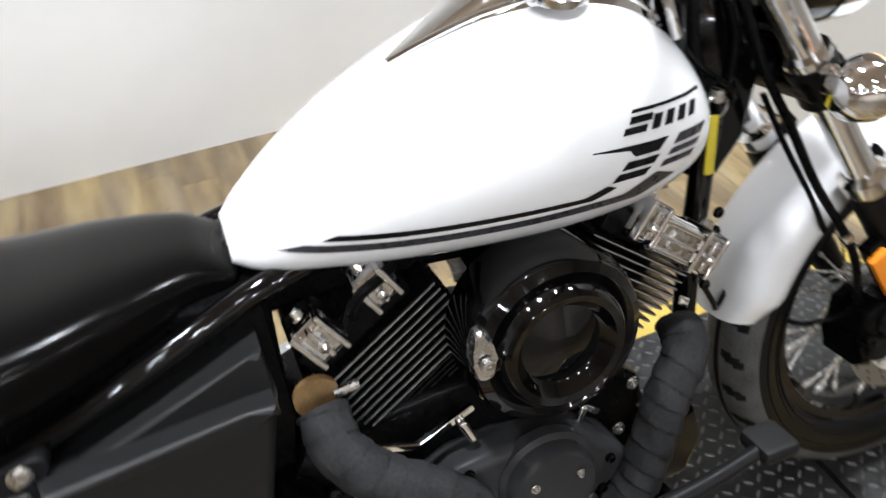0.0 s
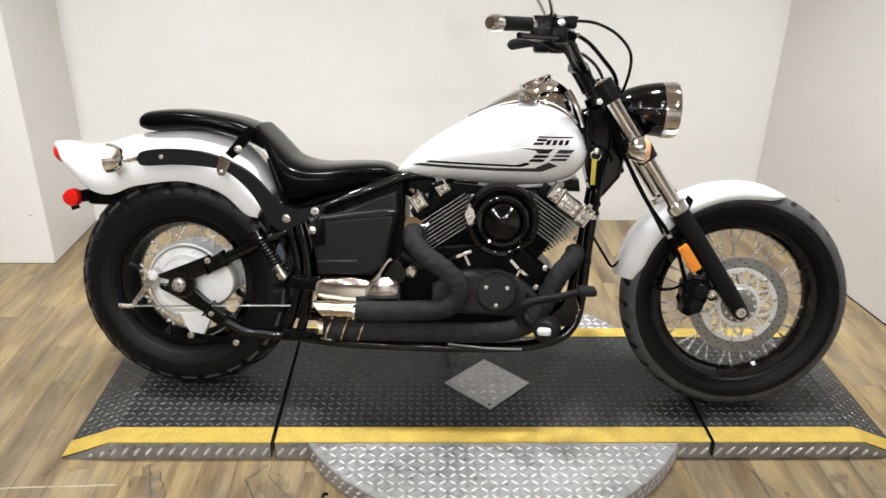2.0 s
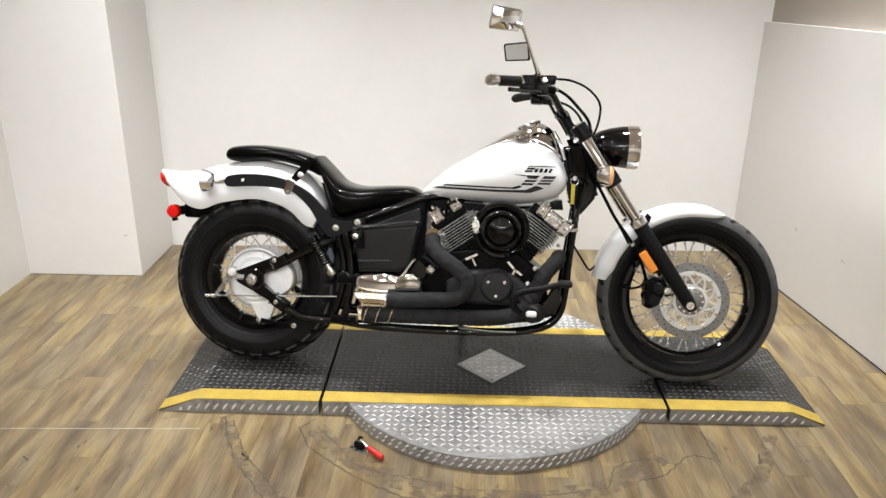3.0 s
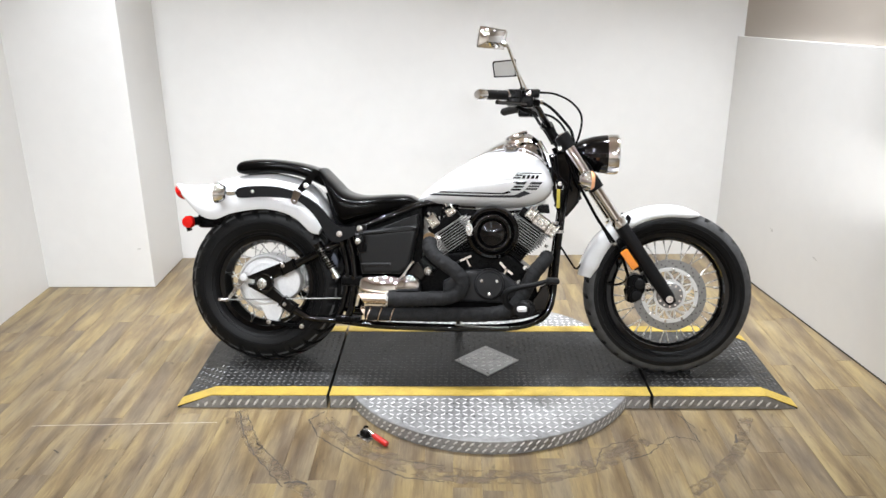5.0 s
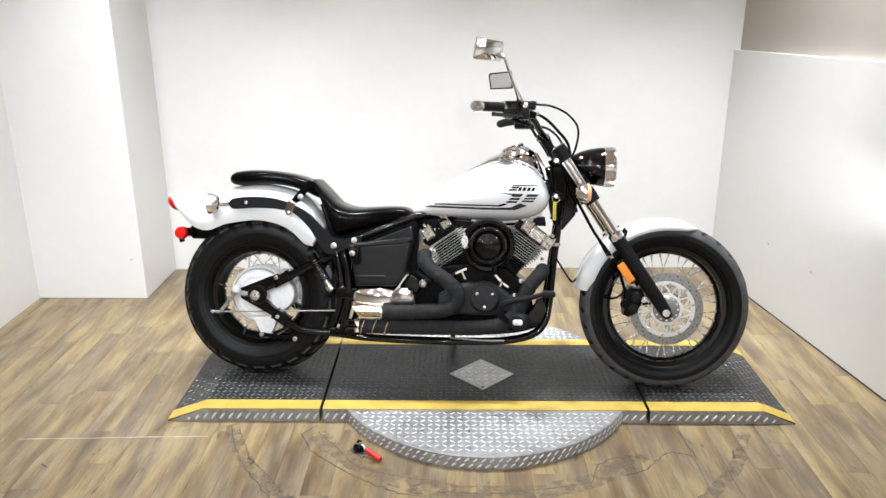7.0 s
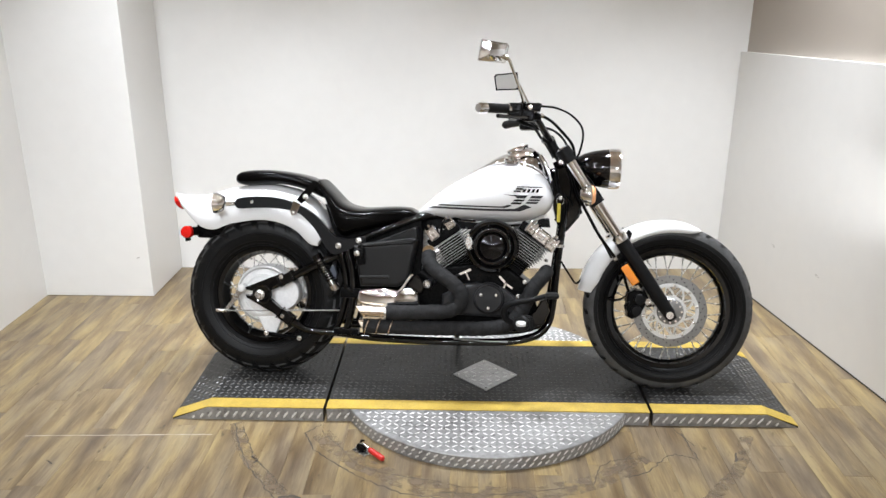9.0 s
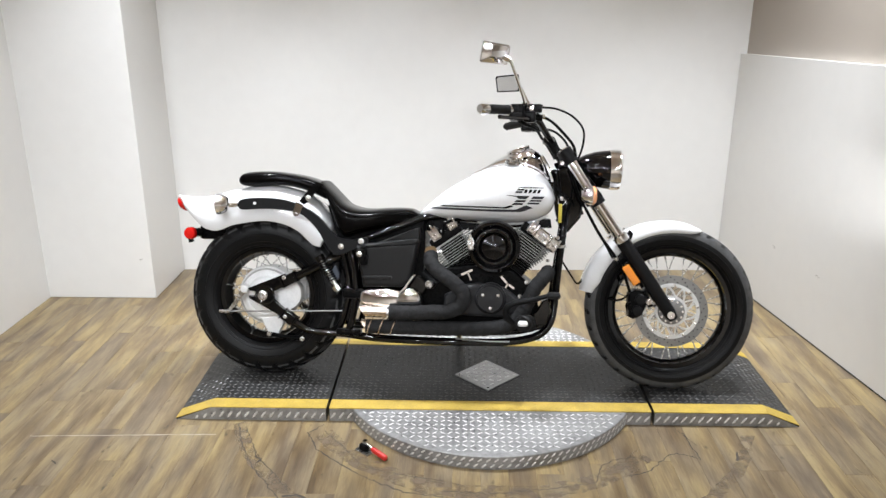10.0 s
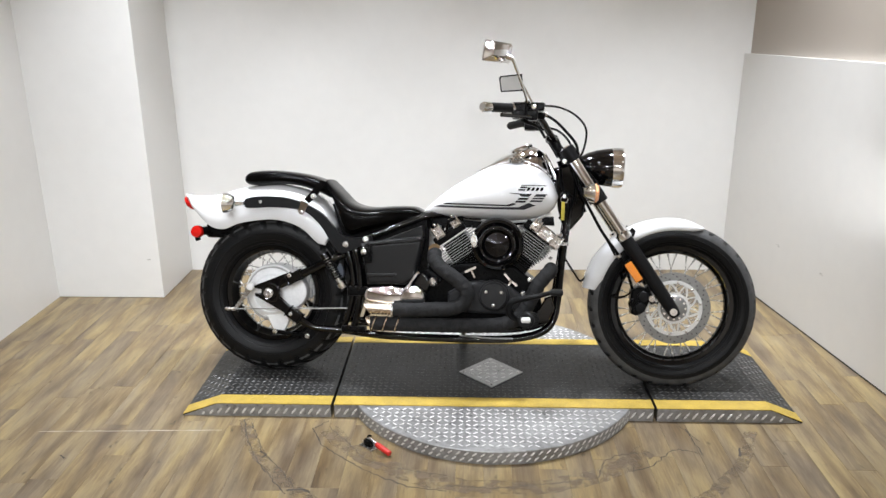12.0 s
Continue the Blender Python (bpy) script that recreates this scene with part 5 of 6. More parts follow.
# foot controls
peg = part("footpeg", tube([(0.275, -0.12, 0.262), (0.262, -0.24, 0.277), (0.255, -0.30, 0.281)], 0.012, 12), SATIN, bike, "black rubber footpeg with a bright end")
part("peg_rubber", tube([(0.266, -0.225, 0.276), (0.259, -0.235, 0.277), (0.240, -0.300, 0.286), (0.238, -0.305, 0.286)], [0.02, 0.030, 0.030, 0.024], 18), GRIP, peg)
for k in range(5):
    q = Vector((0.259, -0.235, 0.277)).lerp(Vector((0.240, -0.300, 0.286)), (k + 0.5) / 5)
    part("peg_rib", tube([q - Vector((0, 0.004, 0)), q + Vector((0, 0.004, 0))], 0.0325, 18), GRIP, peg)
part("peg_end", box((0.219, -0.317, 0.277), (0.257, -0.304, 0.298), 0.009, 4), LAMPWHITE, peg, "oblong pale reflector on the peg's end")
part("peg_bracket", plate([(0.20, 0.255), (0.23, 0.245), (0.33, 0.255), (0.35, 0.31), (0.335, 0.36), (0.31, 0.35), (0.30, 0.30)], -0.15, -0.12, 0.008, 2), BLACK, bike)
bolt("peg_bolt", (0.205, -0.18, 0.27), 0.011, bike, CHROME, 0.02)
part("brake_pedal", tube([(0.200, -0.24, 0.278), (0.178, -0.255, 0.300), (0.176, -0.26, 0.335), (0.205, -0.265, 0.356), (0.27, -0.265, 0.37), (0.33, -0.265, 0.388)], [0.012, 0.013, 0.013, 0.012, 0.010, 0.009], 12, 6), STRUTMAT, bike, "satin charcoal brake pedal")
part("pedal_pad", box((0.325, -0.285, 0.378), (0.375, -0.235, 0.40), 0.008, 2), GRIP, bike)
part("side_stand", tube([(-0.02, 0.12, 0.19), (-0.03, 0.22, 0.135), (-0.04, 0.325, 0.085)], 0.011, 10), SATIN, bike, "black side stand")
part("stand_foot", box((-0.075, 0.30, 0.075), (-0.01, 0.345, 0.088), 0.004), SATIN, bike)

# ---- front end ----


def fork_at(s, y):
    """A point on a fork leg: s from 0 at the top to 1 at the axle."""
    return Vector((0.383 + 0.434 * s, y, 0.927 - 0.623 * s))


for sy in (-1, 1):
    y = 0.10 * sy
    leg = part("fork_leg", tube([fork_at(0.505, y), fork_at(0.53, y), fork_at(0.9, y), fork_at(0.985, y), fork_at(1.02, y)], [0.024, 0.0275, 0.0265, 0.024, 0.018], 24), STRUTMAT, bike, "satin black fork slider")
    part("fork_tube", tube([fork_at(0.0, y), fork_at(0.52, y)], 0.0205, 24), CHROME, leg, "chrome fork tube")
    part("fork_cap", tube([fork_at(-0.024, y), fork_at(-0.02, y), fork_at(0.01, y)], [0.018, 0.022, 0.022], 24), CHROME, leg)
    part("slider_collar", tube([fork_at(0.50, y), fork_at(0.508, y), fork_at(0.535, y), fork_at(0.543, y)], [0.024, 0.031, 0.031, 0.028], 24), CHROME, leg, "chrome collar")
    part("clamp", tube([fork_at(-0.018, y), fork_at(-0.015, y), fork_at(0.058, y), fork_at(0.062, y)], [0.026, 0.031, 0.031, 0.029], 24), STRUTMAT, leg)
    part("lower_clamp", tube([fork_at(0.24, y), fork_at(0.315, y)], 0.030, 24), STRUTMAT, leg)
    bolt("clamp_bolt", fork_at(0.045, y) + Vector((-0.030, 0.018 * sy, -0.012)), 0.007, leg)
    # turn signal
    sg = part("turn_signal", lathe([(0.0001, -0.036), (0.018, -0.034), (0.031, -0.020), (0.036, 0.0), (0.037, 0.008)], (0.478, 0.185 * sy, 0.765), "X", 32), CHROME, bike, "round chrome turn signal with an amber lens")
    part("signal_lens", lathe([(0.036, 0.006), (0.036, 0.013), (0.028, 0.022), (0.0001, 0.027)], (0.478, 0.185 * sy, 0.765), "X", 32), AMBER2, sg, "amber lens")
    part("signal_arm", tube([(0.478, 0.175 * sy, 0.765), (0.488, 0.13 * sy, 0.768)], 0.012, 12), CHROME, sg)
    part("fork_ring", tube([fork_at(0.225, y), fork_at(0.25, y)], 0.028, 20), CHROME, sg)
part("upper_yoke", box((-0.03, -0.12, -0.012), (0.035, 0.12, 0.012), 0.008, 2, Matrix.Translation(fork_at(0.035, 0)) @ pose(0, 0, 0, 0, -35, 0)), SATIN, bike, "black upper yoke")
part("lower_yoke", box((-0.03, -0.12, -0.018), (0.03, 0.12, 0.018), 0.008, 2, Matrix.Translation(fork_at(0.275, 0)) @ pose(0, 0, 0, 0, -35, 0)), SATIN, bike, "black lower yoke")
part("front_axle", tube([(0.808, -0.115, 0.311), (0.808, 0.12, 0.311)], 0.010, 16), STEEL, bike)
part("axle_cap", lathe([(0.014, -0.126), (0.014, -0.135), (0.007, -0.135), (0.006, -0.129), (0.0001, -0.129)], (0.808, 0, 0.311), "Y", 24), CHROME, bike)
# brake disc
dc = part("brake_disc", lathe([(0.142, -0.071), (0.142, -0.067), (0.106, -0.067), (0.106, -0.071)], FW - Vector((0, 0, 0.004)), "Y", 96, True), DISCMAT, front_wheel, "drilled steel brake disc")
bm = bmesh.new()
for k in range(54):
    a = 2 * math.pi * k / 54
    r = 0.116 + 0.009 * (k % 3)
    add_lathe(bm, [(0.0026, -0.0715), (0.0026, -0.0708)], FW + Vector((r * math.cos(a), 0, r * math.sin(a) - 0.004)), "Y", 8)
tagged(part("drill_hole", bm, SEAMMAT, front_wheel), kind="stuff")
part("disc_ring", lathe([(0.110, -0.074), (0.110, -0.066), (0.097, -0.066), (0.097, -0.074)], FW - Vector((0, 0, 0.004)), "Y", 72, True), CARRIER, front_wheel, "silver disc carrier")
part("inner_ring", lathe([(0.062, -0.074), (0.062, -0.066), (0.052, -0.066), (0.052, -0.074)], FW - Vector((0, 0, 0.004)), "Y", 56, True), CARRIER, front_wheel)


def radial(r, a):
    return FW.x + r * math.cos(a), FW.z - 0.004 + r * math.sin(a)


for k in range(10):
    a0 = 2 * math.pi * k / 10
    for sweep, wide in ((0.42, 0.115), (-0.16, 0.06)):
        edge = [(0.059 + 0.041 * u, a0 + sweep * u) for u in (0, 0.5, 1)] + [(0.059 + 0.041 * u, a0 + sweep * u + wide) for u in (1, 0.5, 0)]
        part("carrier_arm", plate([radial(r, a) for r, a in edge], -0.073, -0.067, 0.001, 1), CARRIER, front_wheel)
    part("rivet", lathe([(0.006, -0.073), (0.006, -0.0755), (0.0001, -0.077)], (radial(0.1035, a0 + 0.2)[0], 0, radial(0.1035, a0 + 0.2)[1]), "Y", 10), STEEL, front_wheel)
part("hub_plate", lathe([(0.052, -0.06), (0.054, -0.072), (0.048, -0.078), (0.03, -0.08), (0.0001, -0.082)], FW - Vector((0, 0, 0.004)), "Y", 40), DISCMAT, front_wheel, "grey hub flange")
for k in range(12):
    a = 2 * math.pi * k / 12
    part("hub_bolt", lathe([(0.0045, -0.078), (0.0045, -0.083)], FW + Vector((0.043 * math.cos(a), 0, 0.043 * math.sin(a) - 0.004)), "Y", 8), CHROME, front_wheel)
# caliper
cp = part("brake_caliper", plate([(0.648, 0.388), (0.672, 0.402), (0.706, 0.398), (0.722, 0.365), (0.715, 0.335), (0.695, 0.30), (0.668, 0.288), (0.648, 0.296), (0.655, 0.33), (0.645, 0.355)], -0.118, -0.045, 0.01, 3), SATIN, bike, "black two-piston brake caliper")
for x, z in ((0.692, 0.366), (0.682, 0.322)):
    part("piston_cover", lathe([(0.022, -0.11), (0.022, -0.122), (0.018, -0.127), (0.0001, -0.128)], (x, 0, z), "Y", 24), STRUTMAT, cp)
part("caliper_bracket", plate([(0.71, 0.41), (0.73, 0.37), (0.745, 0.34), (0.725, 0.335), (0.70, 0.37)], -0.11, -0.09, 0.004), SATIN, cp)
bolt("caliper_bolt", (0.727, -0.112, 0.358), 0.01, cp, CHROME, 0.012)
bolt("caliper_pin", (0.652, -0.112, 0.348), 0.009, cp, SATIN, 0.02)
part("side_reflector", box((-0.0155, -0.134, -0.042), (0.0155, -0.122, 0.042), 0.004, 2, Matrix.Translation((0.651, 0, 0.462)) @ pose(0, 0, 0, 0, -35, 0)), AMBER, bike, "rectangular amber side reflector")
part("reflector_bracket", box((-0.012, -0.123, -0.05), (0.016, -0.10, 0.05), 0.003, 1, Matrix.Translation((0.656, 0, 0.465)) @ pose(0, 0, 0, 0, -35, 0)), SATIN, bike)

# front fender
secs = []
for i in range(41):
    u = i / 40
    a = radians(71 + 99 * u)
    ro = interp(u, [(0, 0.337), (0.12, 0.349), (0.4, 0.357), (0.8, 0.366), (1, 0.362)])
    ri = interp(u, [(0, 0.327), (0.06, 0.312), (0.15, 0.307), (0.5, 0.305), (0.9, 0.300), (1, 0.315)])
    w = interp(u, [(0, 0.045), (0.08, 0.066), (0.5, 0.072), (0.92, 0.072), (1, 0.05)])
    ring = []
    for k in range(21):
        th = -math.pi / 2 + math.pi * k / 20
        y = w * math.copysign(abs(math.sin(th)) ** 0.7, math.sin(th))
        r = ri + (ro - ri) * abs(math.cos(th)) ** 0.8
        ring.append((FW.x + r * math.cos(a), y, FW.z + r * math.sin(a)))
    inner = [(FW.x + (x - FW.x) * 0.988, y * 0.93, FW.z + (z - FW.z) * 0.988) for x, y, z in ring[::-1]]
    secs.append(ring + inner)
ff = part("front_fender", loft(secs), WHITE, bike, "glossy white front fender", angle=60)
for sy in (-1, 1):
    part("fender_stay", plate([(0.625, 0.60), (0.645, 0.635), (0.66, 0.62), (0.645, 0.575)], 0.078 * sy - 0.006, 0.078 * sy + 0.006, 0.002), SATIN, ff)

# headlight
hl = part("headlight", lathe([(0.0001, -0.155), (0.022, -0.150), (0.042, -0.125), (0.058, -0.095), (0.069, -0.06), (0.0755, -0.02), (0.077, 0.0)], (0.565, 0, 0.868), "X", 56), BLACK, bike, "gloss black bullet headlight with a chrome rim")
part("headlight_rim", lathe([(0.077, -0.002), (0.080, 0.0), (0.0805, 0.03), (0.078, 0.042), (0.070, 0.046), (0.066, 0.040)], (0.565, 0, 0.868), "X", 56), CHROME, hl, "deep chrome rim")
part("headlight_lens", lathe([(0.068, 0.036), (0.04, 0.044), (0.0001, 0.047)], (0.565, 0, 0.868), "X", 48), GLASS, hl, "clear lens")
bolt("rim_screw", (0.585, -0.081, 0.868), 0.004, hl)
bolt("shell_bolt", (0.545, -0.074, 0.862), 0.008, hl, BLACK)
part("headlight_mount", tube([(0.47, -0.09, 0.83), (0.50, -0.05, 0.80), (0.50, 0.05, 0.80), (0.47, 0.09, 0.83)], 0.012, 10, 4), SATIN, bike)


# handlebar
def bx(x, y):
    return x + 0.065 * (y + 0.36) / 0.72


def bar(pts):
    return [(bx(x, y), y, z) for x, y, z in pts]


half = [(0.075, -0.40, 1.062), (0.115, -0.345, 1.066), (0.165, -0.285, 1.070), (0.225, -0.225, 1.062), (0.262, -0.175, 1.036), (0.285, -0.125, 0.998), (0.305, -0.07, 0.975), (0.308, 0, 0.972)]
hb = part("handlebar", tube(bar(half + [(x, -y, z) for x, y, z in half[-2::-1]]), 0.0125, 14, 5), BLACK, bike, "black swept-back handlebar")
for sy in (-1, 1):
    g = [(x, y * -sy, z) for x, y, z in half[:3]]
    part("grip", tube(bar([(0.083, 0.388 * sy, 1.062), (0.115, 0.345 * sy, 1.066), (0.158, 0.293 * sy, 1.0695)]), 0.0175, 18, 4), GRIP, hb, "black rubber grip")
    if sy < 0:
        part("bar_end", tube(bar([(0.066, 0.412 * sy, 1.061), (0.070, 0.406 * sy, 1.061), (0.086, 0.384 * sy, 1.0625)]), [0.014, 0.0195, 0.0205], 18), CHROME, hb, "chrome bar end")
    part("switch_housing", box((bx(0.155, 0.27 * sy), 0.27 * sy - 0.035, 1.032), (bx(0.21, 0.27 * sy), 0.27 * sy + 0.035, 1.092), 0.01, 2), SATIN, hb)
    part("riser", tube([(0.365, 0.05 * sy, 0.915), (0.345, 0.05 * sy, 0.945), (0.328, 0.05 * sy, 0.975)], [0.02, 0.018, 0.021], 16), SATIN, hb)
    part("lever_perch", box((bx(0.205, 0.24 * sy), 0.24 * sy - 0.02, 1.03), (bx(0.25, 0.24 * sy), 0.24 * sy + 0.02, 1.07), 0.006, 2), SATIN, hb)
    if sy < 0:
        part("lever", tube(bar([(0.235, 0.235 * sy, 1.045), (0.222, 0.28 * sy, 1.04), (0.185, 0.34 * sy, 1.036), (0.135, 0.41 * sy, 1.034)]), [0.008, 0.007, 0.006, 0.008], 10, 5), BLACK, hb, "black control lever")
part("brake_reservoir", box((0.20, -0.245, 1.068), (0.285, -0.195, 1.098), 0.006, 2), SATIN, hb, "black brake fluid reservoir")
part("master_cylinder", tube([(0.215, -0.22, 1.055), (0.285, -0.2, 1.05)], 0.013, 14), SATIN, hb)
for k, sx in enumerate((0.212, 0.273)):
    part("reservoir_screw", lathe([(0.0045, 0.0), (0.0045, 0.003), (0.0025, 0.0036)], (sx, -0.22, 1.0985), "Z", 10), STEEL, hb)
part("reservoir_lip", box((0.198, -0.247, 1.090), (0.287, -0.193, 1.0955), 0.002, 1), BLACK, hb)
part("sight_glass", lathe([(0.009, 0.0), (0.009, -0.003), (0.0001, -0.004)], (0.245, -0.246, 1.081), "Y", 16), CHROME, hb)
part("grip_collar", tube(bar([(0.152, -0.297, 1.0695), (0.160, -0.290, 1.0698)]), 0.0215, 18), CHROME, hb, "chrome collar at the grip's inner end")
part("stop_switch", box((0.172, -0.308, 1.072), (0.196, -0.300, 1.086), 0.003, 2), SATIN, hb)
part("starter_button", lathe([(0.008, 0.0), (0.008, -0.006), (0.006, -0.008), (0.0001, -0.008)], (0.187, -0.305, 1.046), "Y", 14), SATIN, hb)
part("switch_seam", box((0.157, -0.307, 1.060), (0.212, -0.232, 1.063), 0.001, 1), BLACK, hb)
part("throttle_elbow", tube([(0.20, -0.262, 1.034), (0.222, -0.25, 1.022), (0.262, -0.215, 1.010), (0.292, -0.15, 0.975)], [0.009, 0.008, 0.0055, 0.0055], 10, 5), SATIN, hb, "black throttle cable")
part("lever_pivot", lathe([(0.009, 0.0), (0.009, 0.008), (0.006, 0.010)], (0.255, -0.232, 1.062), "Z", 14), STEEL, hb)
part("mirror_nut", lathe([(0.012, 0.0), (0.012, 0.012), (0.009, 0.016)], (0.222, -0.25, 1.082), "Z", 6), CHROME, hb)
part("banjo_bolt", tube([(0.283, -0.2, 1.056), (0.296, -0.196, 1.056)], 0.0095, 12), STEEL, hb)
part("bar_clamp", box((0.30, -0.06, 0.965), (0.345, 0.06, 0.993), 0.008, 2), SATIN, hb)


def mirror(at, n, stem, label, shell):
    """A rectangular mirror facing n, on a chrome stem."""
    n = Vector(n).normalized()
    side = n.cross(Vector((0, 0, 1))).normalized()
    up = side.cross(n)
    m = Matrix((side, n, up)).transposed().to_4x4()
    m.translation = Vector(at)
    out = [(-0.064, -0.03), (-0.056, 0.036), (0.058, 0.036), (0.066, 0.028), (0.056, -0.032), (-0.058, -0.036)]
    bm = bmesh.new()
    add_plate(bm, out, -0.024, 0.0, 0.003, 2)
    for v in bm.verts:
        if v.co.y < -0.015:
            v.co.x, v.co.z = v.co.x * 0.55, v.co.z * 0.6 + 0.006
    bm.transform(m)
    mr = part("mirror", bm, shell, bike, label, angle=60 if shell == CHROME else 35)
    bm = bmesh.new()
    add_plate(bm, [(x * 0.93, z * 0.89) for x, z in out], -0.001, 0.0012)
    bm.transform(m)
    part("mirror_glass", bm, GLASS, mr, "mirror glass")
    bm = bmesh.new()
    rim_k = 1.01 if shell == CHROME else 1.06
    add_plate(bm, [(x * rim_k, z * rim_k) for x, z in out], -0.004, 0.0008)
    bm.transform(m)
    part("mirror_gasket", bm, CHROME if shell == CHROME else SATIN, mr)
    part("mirror_stem", tube(stem, 0.0055, 12, 5), CHROME, mr, "slim chrome stem")
    part("mirror_knuckle", tube([stem[-2], stem[-1]], 0.009, 12), CHROME, mr)
    part("stem_boot", tube([stem[0], Vector(stem[0]).lerp(Vector(stem[1]), 0.3)], 0.011, 12), SATIN, mr)


mirror((0.107, -0.385, 1.256), (-0.66, 0.74, 0.1), [(0.222, -0.25, 1.085), (0.212, -0.285, 1.12), (0.178, -0.35, 1.20), (0.160, -0.375, 1.235), (0.128, -0.372, 1.25)], "chrome rear-view mirror on a slim stem", CHROME)
mirror((0.148, 0.385, 1.252), (-0.60, -0.78, -0.05), [(0.28, 0.25, 1.075), (0.262, 0.285, 1.12), (0.225, 0.35, 1.2), (0.205, 0.385, 1.24), (0.175, 0.39, 1.25)], "far rear-view mirror on a slim stem", BLACK)

# cables and hoses
CABLES = [([(0.285, -0.2, 1.09), (0.345, -0.16, 1.088), (0.41, -0.12, 1.062), (0.452, -0.1, 1.01), (0.445, -0.08, 0.93), (0.41, -0.06, 0.86)], 0.0042),
          ([(0.25, -0.2, 1.07), (0.32, -0.15, 1.045), (0.375, -0.11, 1.0), (0.42, -0.08, 0.945), (0.425, -0.06, 0.86)], 0.0058),
          ([(0.27, 0.2, 1.05), (0.36, 0.14, 1.02), (0.41, 0.09, 0.95), (0.40, 0.06, 0.85)], 0.005),
          ([(0.41, -0.07, 0.86), (0.44, -0.085, 0.77), (0.478, -0.095, 0.70), (0.53, -0.10, 0.61), (0.59, -0.10, 0.53), (0.625, -0.10, 0.47), (0.655, -0.09, 0.39)], 0.006),
          ([(0.465, -0.06, 0.73), (0.50, -0.07, 0.66), (0.55, -0.075, 0.58), (0.585, -0.075, 0.52)], 0.004),
          ([(0.39, -0.06, 0.50), (0.43, -0.05, 0.44), (0.455, -0.03, 0.41), (0.48, -0.02, 0.43)], 0.004),
          ([(0.36, -0.05, 0.86), (0.372, -0.055, 0.78), (0.40, -0.06, 0.72), (0.39, -0.06, 0.62)], 0.006),
          ([(0.40, -0.05, 0.86), (0.42, -0.055, 0.80), (0.405, -0.05, 0.70), (0.36, -0.05, 0.66)], 0.005),
          ([(0.35, -0.03, 0.82), (0.37, -0.06, 0.78), (0.42, -0.06, 0.74), (0.43, -0.03, 0.70)], 0.004),
          ([(0.655, -0.09, 0.385), (0.63, -0.07, 0.36), (0.59, -0.05, 0.352), (0.56, -0.02, 0.37)], 0.004)]
for pts, r in CABLES:
    part("cable", tube(pts, r, 8, 7), SATIN, bike, "black control cable")
part("hose_clip", tube([(0.593, -0.1, 0.525), (0.60, -0.1, 0.515)], 0.009, 12), STEEL, bike)
part("neck_cover", plate([(0.338, 0.855), (0.405, 0.893), (0.47, 0.75), (0.458, 0.675), (0.41, 0.615), (0.372, 0.64), (0.355, 0.70)], -0.05, 0.05, 0.014, 4), BLACK, bike, "black neck cover")
part("horn", lathe([(0.03, -0.02), (0.045, -0.012), (0.047, 0.0), (0.03, 0.012), (0.0001, 0.016)], (0.43, -0.0, 0.70), "X", 28), SATIN, bike)
part("ignition_lock", lathe([(0.014, -0.05), (0.014, -0.068), (0.011, -0.071), (0.0001, -0.072)], (0.376, 0, 0.752), "Y", 20), SATIN, bike, "ignition lock")

# key on a yellow tag, hanging from the ignition lock
kt = thing("key_tag", "yellow plastic key tag hanging from a steel ring", "key", BIKE.copy())
part("key_ring", tube([(0.378 + 0.014 * math.sin(a), -0.085, 0.738 + 0.014 * math.cos(a)) for a in (2 * math.pi * k / 24 for k in range(25))], 0.0013, 6), STEEL, kt)
part("key", box((0.372, -0.09, 0.742), (0.384, -0.074, 0.758), 0.002), STEEL, kt)
part("tag", box((0.367, -0.088, 0.655), (0.380, -0.084, 0.728), 0.0012), YTAG, kt, "yellow plastic tag")

# ---- floor planks and marks ----
PW, PL, GAP = 0.097, 0.66, 0.0004
bm = box((0, 0, -0.004), (PW - GAP, PL - GAP, 0.0), 0.0005, 1)
pm = bpy.data.meshes.new("floor_plank")
bm.to_mesh(pm)
bm.free()
pm.materials.append(PLANK)
rng = random.Random(4)
x = LEFT_X - 0.04
while x < 2.15:
    y = -2.2 - rng.random() * PL
    while y < 1.46:
        if x < BACK_R[0] + (BACK_R[1] - y) * 0.1404 + 0.02:
            ob = new("floor_plank", pm)
            ob.parent = floor
            ob.location = (x, y, 0)
            ob.scale = (1, min(1.0, (1.5 - y) / PL), 1)
        y += PL
    x += PW


def floor_mark(name, pts, width, material, label, lift=0.0006):
    """A thin scar lying on the planks."""
    bm = bmesh.new()
    rows = []
    for i, p in enumerate(pts):
        a, b = Vector((*pts[max(i - 1, 0)], 0)), Vector((*pts[min(i + 1, len(pts) - 1)], 0))
        n = (b - a).normalized()
        w = width * (0.55 + 0.7 * rng.random()) if width < 0.03 else width
        s = Vector((-n.y, n.x, 0)) * w / 2
        q = Vector((*p, lift))
        rows.append((bm.verts.new(q - s), bm.verts.new(q + s)))
    for p, q in zip(rows, rows[1:]):
        bm.faces.new((p[0], p[1], q[1], q[0]))
    return tagged(part(name, bm, material), label, "floor mark", kind="structure")


SCAR = mat("dark_floor_scar", (0.06, 0.05, 0.04), 0.7, var=0.4, scale=30)


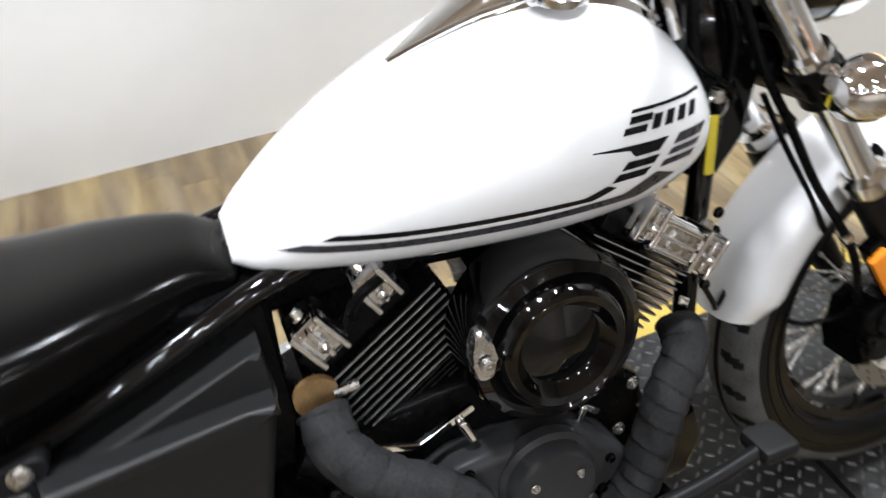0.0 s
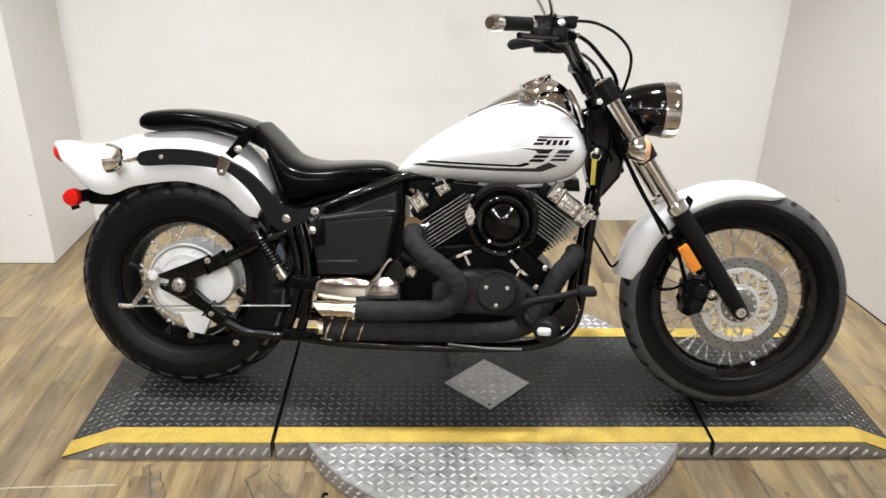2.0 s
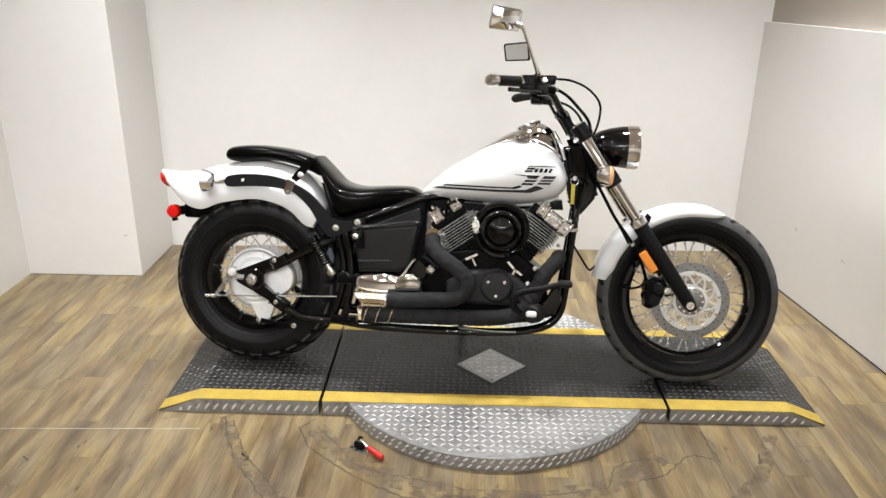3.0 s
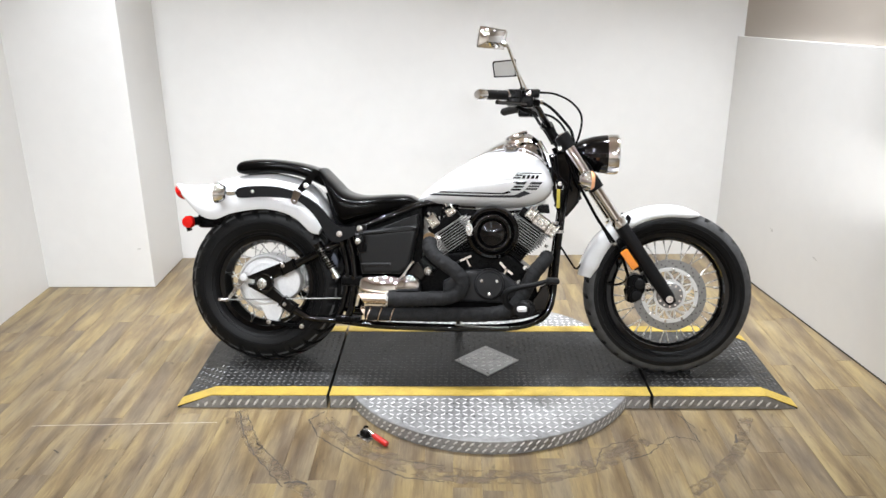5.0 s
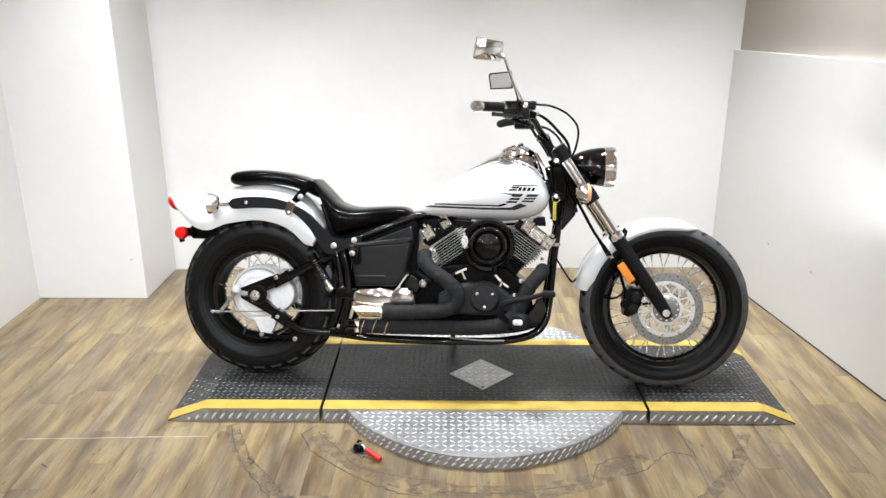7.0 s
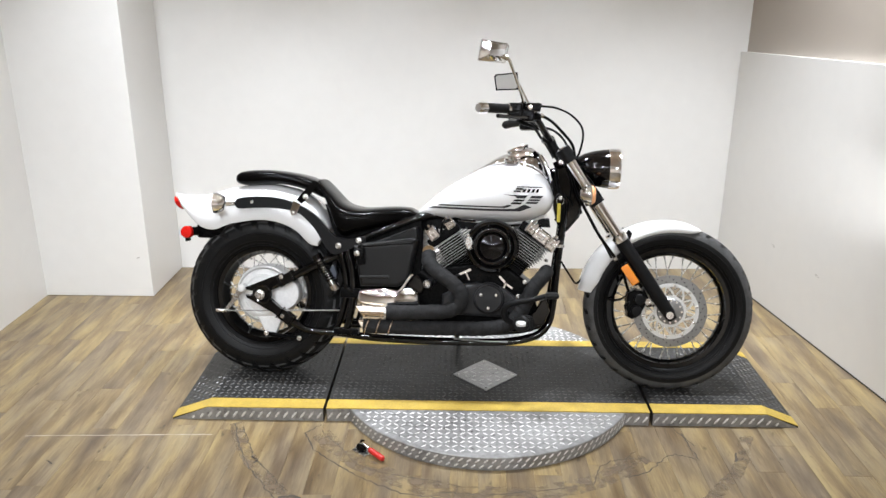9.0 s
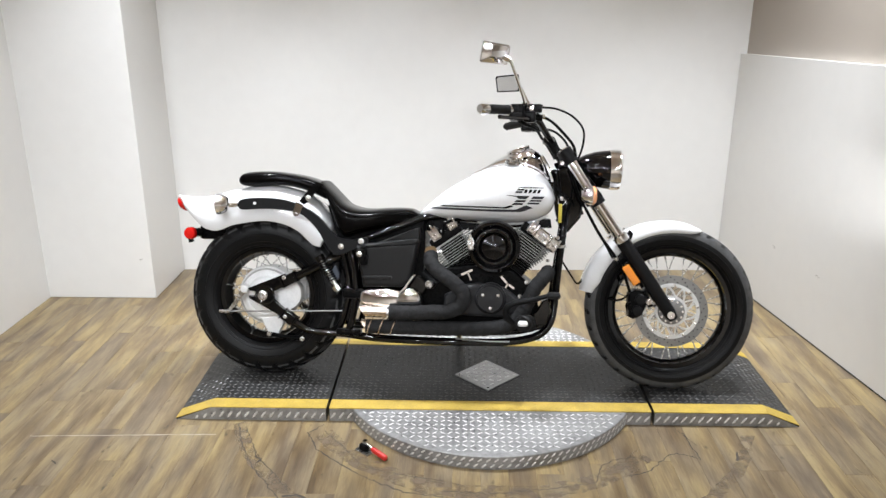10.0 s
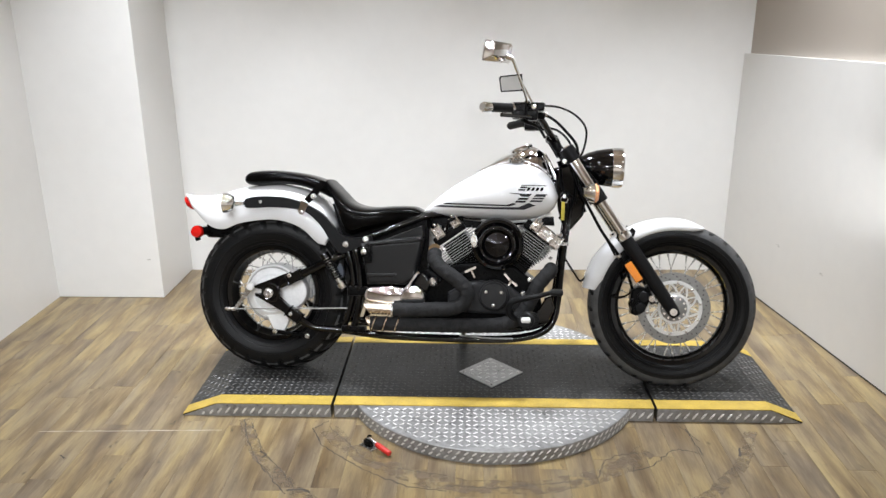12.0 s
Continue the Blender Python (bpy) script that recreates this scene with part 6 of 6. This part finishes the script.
def scuff_material():
    """Worn-through patches: brown, broken up by noise so that the planks show between."""
    m = mat("scuffed_floor", (0.17, 0.125, 0.08), 0.55, var=0.3, scale=18)
    nt = m.node_tree
    tcn, nz, rmp = nt.nodes.new("ShaderNodeTexCoord"), nt.nodes.new("ShaderNodeTexNoise"), nt.nodes.new("ShaderNodeMapRange")
    nz.inputs["Scale"].default_value, nz.inputs["Detail"].default_value = 22, 6
    nt.links.new(tcn.outputs["Object"], nz.inputs["Vector"])
    rmp.inputs["From Min"].default_value, rmp.inputs["From Max"].default_value = 0.40, 0.62
    rmp.inputs["To Max"].default_value = 0.75
    nt.links.new(nz.outputs["Fac"], rmp.inputs["Value"])
    nt.links.new(rmp.outputs[0], nt.nodes["Principled BSDF"].inputs["Alpha"])
    return m


WORN = scuff_material()


def arc(r, a0, a1, n, jitter):
    out, dr = [], 0.0
    for k in range(n + 1):
        a = radians(a0 + (a1 - a0) * k / n)
        dr = 0.8 * dr + jitter * rng.uniform(-1, 1)
        out.append(((r + dr) * math.cos(a), (r + dr) * math.sin(a)))
    return out


def jagged(pts, step=0.012, amp=0.004):
    out = []
    for (x0, y0), (x1, y1) in zip(pts, pts[1:]):
        n = max(2, int(math.hypot(x1 - x0, y1 - y0) / step))
        out += [(x0 + (x1 - x0) * k / n + rng.uniform(-amp, amp), y0 + (y1 - y0) * k / n + rng.uniform(-amp, amp)) for k in range(n)]
    return out + [pts[-1]]


floor_mark("floor_scuff", arc(1.015, 198, 236, 40, 0.004), 0.05, WORN, "brown scuffed band curving over the planks", 0.0003)
floor_mark("floor_scuff", arc(0.735, 211, 318, 80, 0.005), 0.075, WORN, "brown scuffed band curving round the turntable", 0.0003)
floor_mark("floor_scuff", arc(1.03, 308, 340, 30, 0.005), 0.045, WORN, "brown scuffed band curving over the planks", 0.0003)
DARK_SCARS = [([(-0.632, -0.318), (-0.686, -0.378), (-0.633, -0.487), (-0.529, -0.586), (-0.428, -0.66), (-0.299, -0.737), (-0.167, -0.755)], 0.005),
              ([(-0.624, -0.364), (-0.532, -0.483), (-0.46, -0.583), (-0.353, -0.629), (-0.169, -0.669)], 0.0035),
              ([(-0.168, -0.724), (-0.005, -0.736), (0.192, -0.703), (0.35, -0.667), (0.383, -0.564), (0.442, -0.526), (0.513, -0.514)], 0.004),
              ([(0.473, -0.629), (0.554, -0.588), (0.633, -0.495), (0.671, -0.483), (0.744, -0.516), (0.725, -0.345)], 0.004),
              ([(-0.966, -0.318), (-0.917, -0.453), (-0.843, -0.597), (-0.749, -0.726), (-0.70, -0.785)], 0.004),
              ([(-0.929, -0.34), (-0.841, -0.536), (-0.744, -0.651), (-0.68, -0.75)], 0.003),
              ([(-0.848, -0.535), (-0.822, -0.55), (-0.83, -0.575)], 0.009), ([(-0.70, -0.77), (-0.655, -0.755), (-0.62, -0.775)], 0.01),
              ([(0.89, -0.47), (0.87, -0.525)], 0.008), ([(-1.56, -0.58), (-1.535, -0.60)], 0.006), ([(0.70, -0.30), (0.757, -0.43)], 0.003)]
for pts, wid in DARK_SCARS:
    floor_mark("floor_scratch", jagged(pts), wid, SCAR, "dark jagged scratch in the planks", 0.0007)
floor_mark("floor_scratch", [(-1.72 + 0.69 * k / 30, -0.426 + 0.028 * k / 30 + rng.uniform(-0.001, 0.001)) for k in range(31)], 0.004, TAPE, "straight pale scratch across the planks", 0.0007)
# thin dark joint where the side wall meets the floor
jm = bmesh.new()
e0, e1 = Vector((*BACK_R, 0)), Vector((*RIGHT_END, 0))
for p in (e0 - rn * 0.003, e1 - rn * 0.003):
    for z in (0.0, 0.005):
        jm.verts.new((p.x, p.y, z))
jm.verts.ensure_lookup_table()
for p in (e0, e1):
    for z in (0.0, 0.005):
        jm.verts.new((p.x, p.y, z))
jm.verts.ensure_lookup_table()
for q in ((0, 1, 3, 2), (1, 5, 7, 3), (4, 6, 7, 5), (0, 4, 5, 1), (2, 3, 7, 6), (0, 2, 6, 4)):
    jm.faces.new([jm.verts[k] for k in q])
tagged(part("trim", jm, SEAMMAT, smooth=False), "thin dark joint along the foot of the side wall", "trim", kind="structure")

# faint grey scuffs on the walls
WALLSCUFF = mat("grey_wall_scuff", (0.50, 0.49, 0.47), 0.6, var=0.2, scale=40)


def wall_scuff(at, along, out, size, label):
    """A few short smears side by side on a wall face."""
    along, out = Vector(along).normalized(), Vector(out).normalized()
    bm = bmesh.new()
    for k in range(5):
        c = Vector(at) + along * rng.uniform(-1, 1) * size + Vector((0, 0, rng.uniform(-0.3, 0.3) * size)) + out * 0.0008
        length, thick = size * rng.uniform(0.3, 0.8), size * rng.uniform(0.04, 0.12)
        tilt = Vector((0, 0, 1)) * rng.uniform(0.1, 0.5)
        d = (along + tilt).normalized()
        s = d.cross(out)
        bm.faces.new([bm.verts.new(c + d * a * length + s * b * thick) for a, b in ((-1, 0), (-0.4, -1), (0.5, -0.8), (1, 0), (0.4, 1), (-0.5, 0.7))])
    return tagged(part("wall_scuff", bm, WALLSCUFF, smooth=False), label, "wall mark", kind="structure")


wall_scuff((-1.815, PILLAR_Y, 0.223), (1, 0, 0), (0, -1, 0), 0.016, "faint grey scuff on the pillar")
for y, z, size in ((0.878, 0.341, 0.02), (0.491, 0.327, 0.016)):
    x = BACK_R[0] + (BACK_R[1] - y) * (RIGHT_END[0] - BACK_R[0]) / (BACK_R[1] - RIGHT_END[1])
    wall_scuff((x, y, z), rd, -rn, size, "faint grey scuff on the side wall")
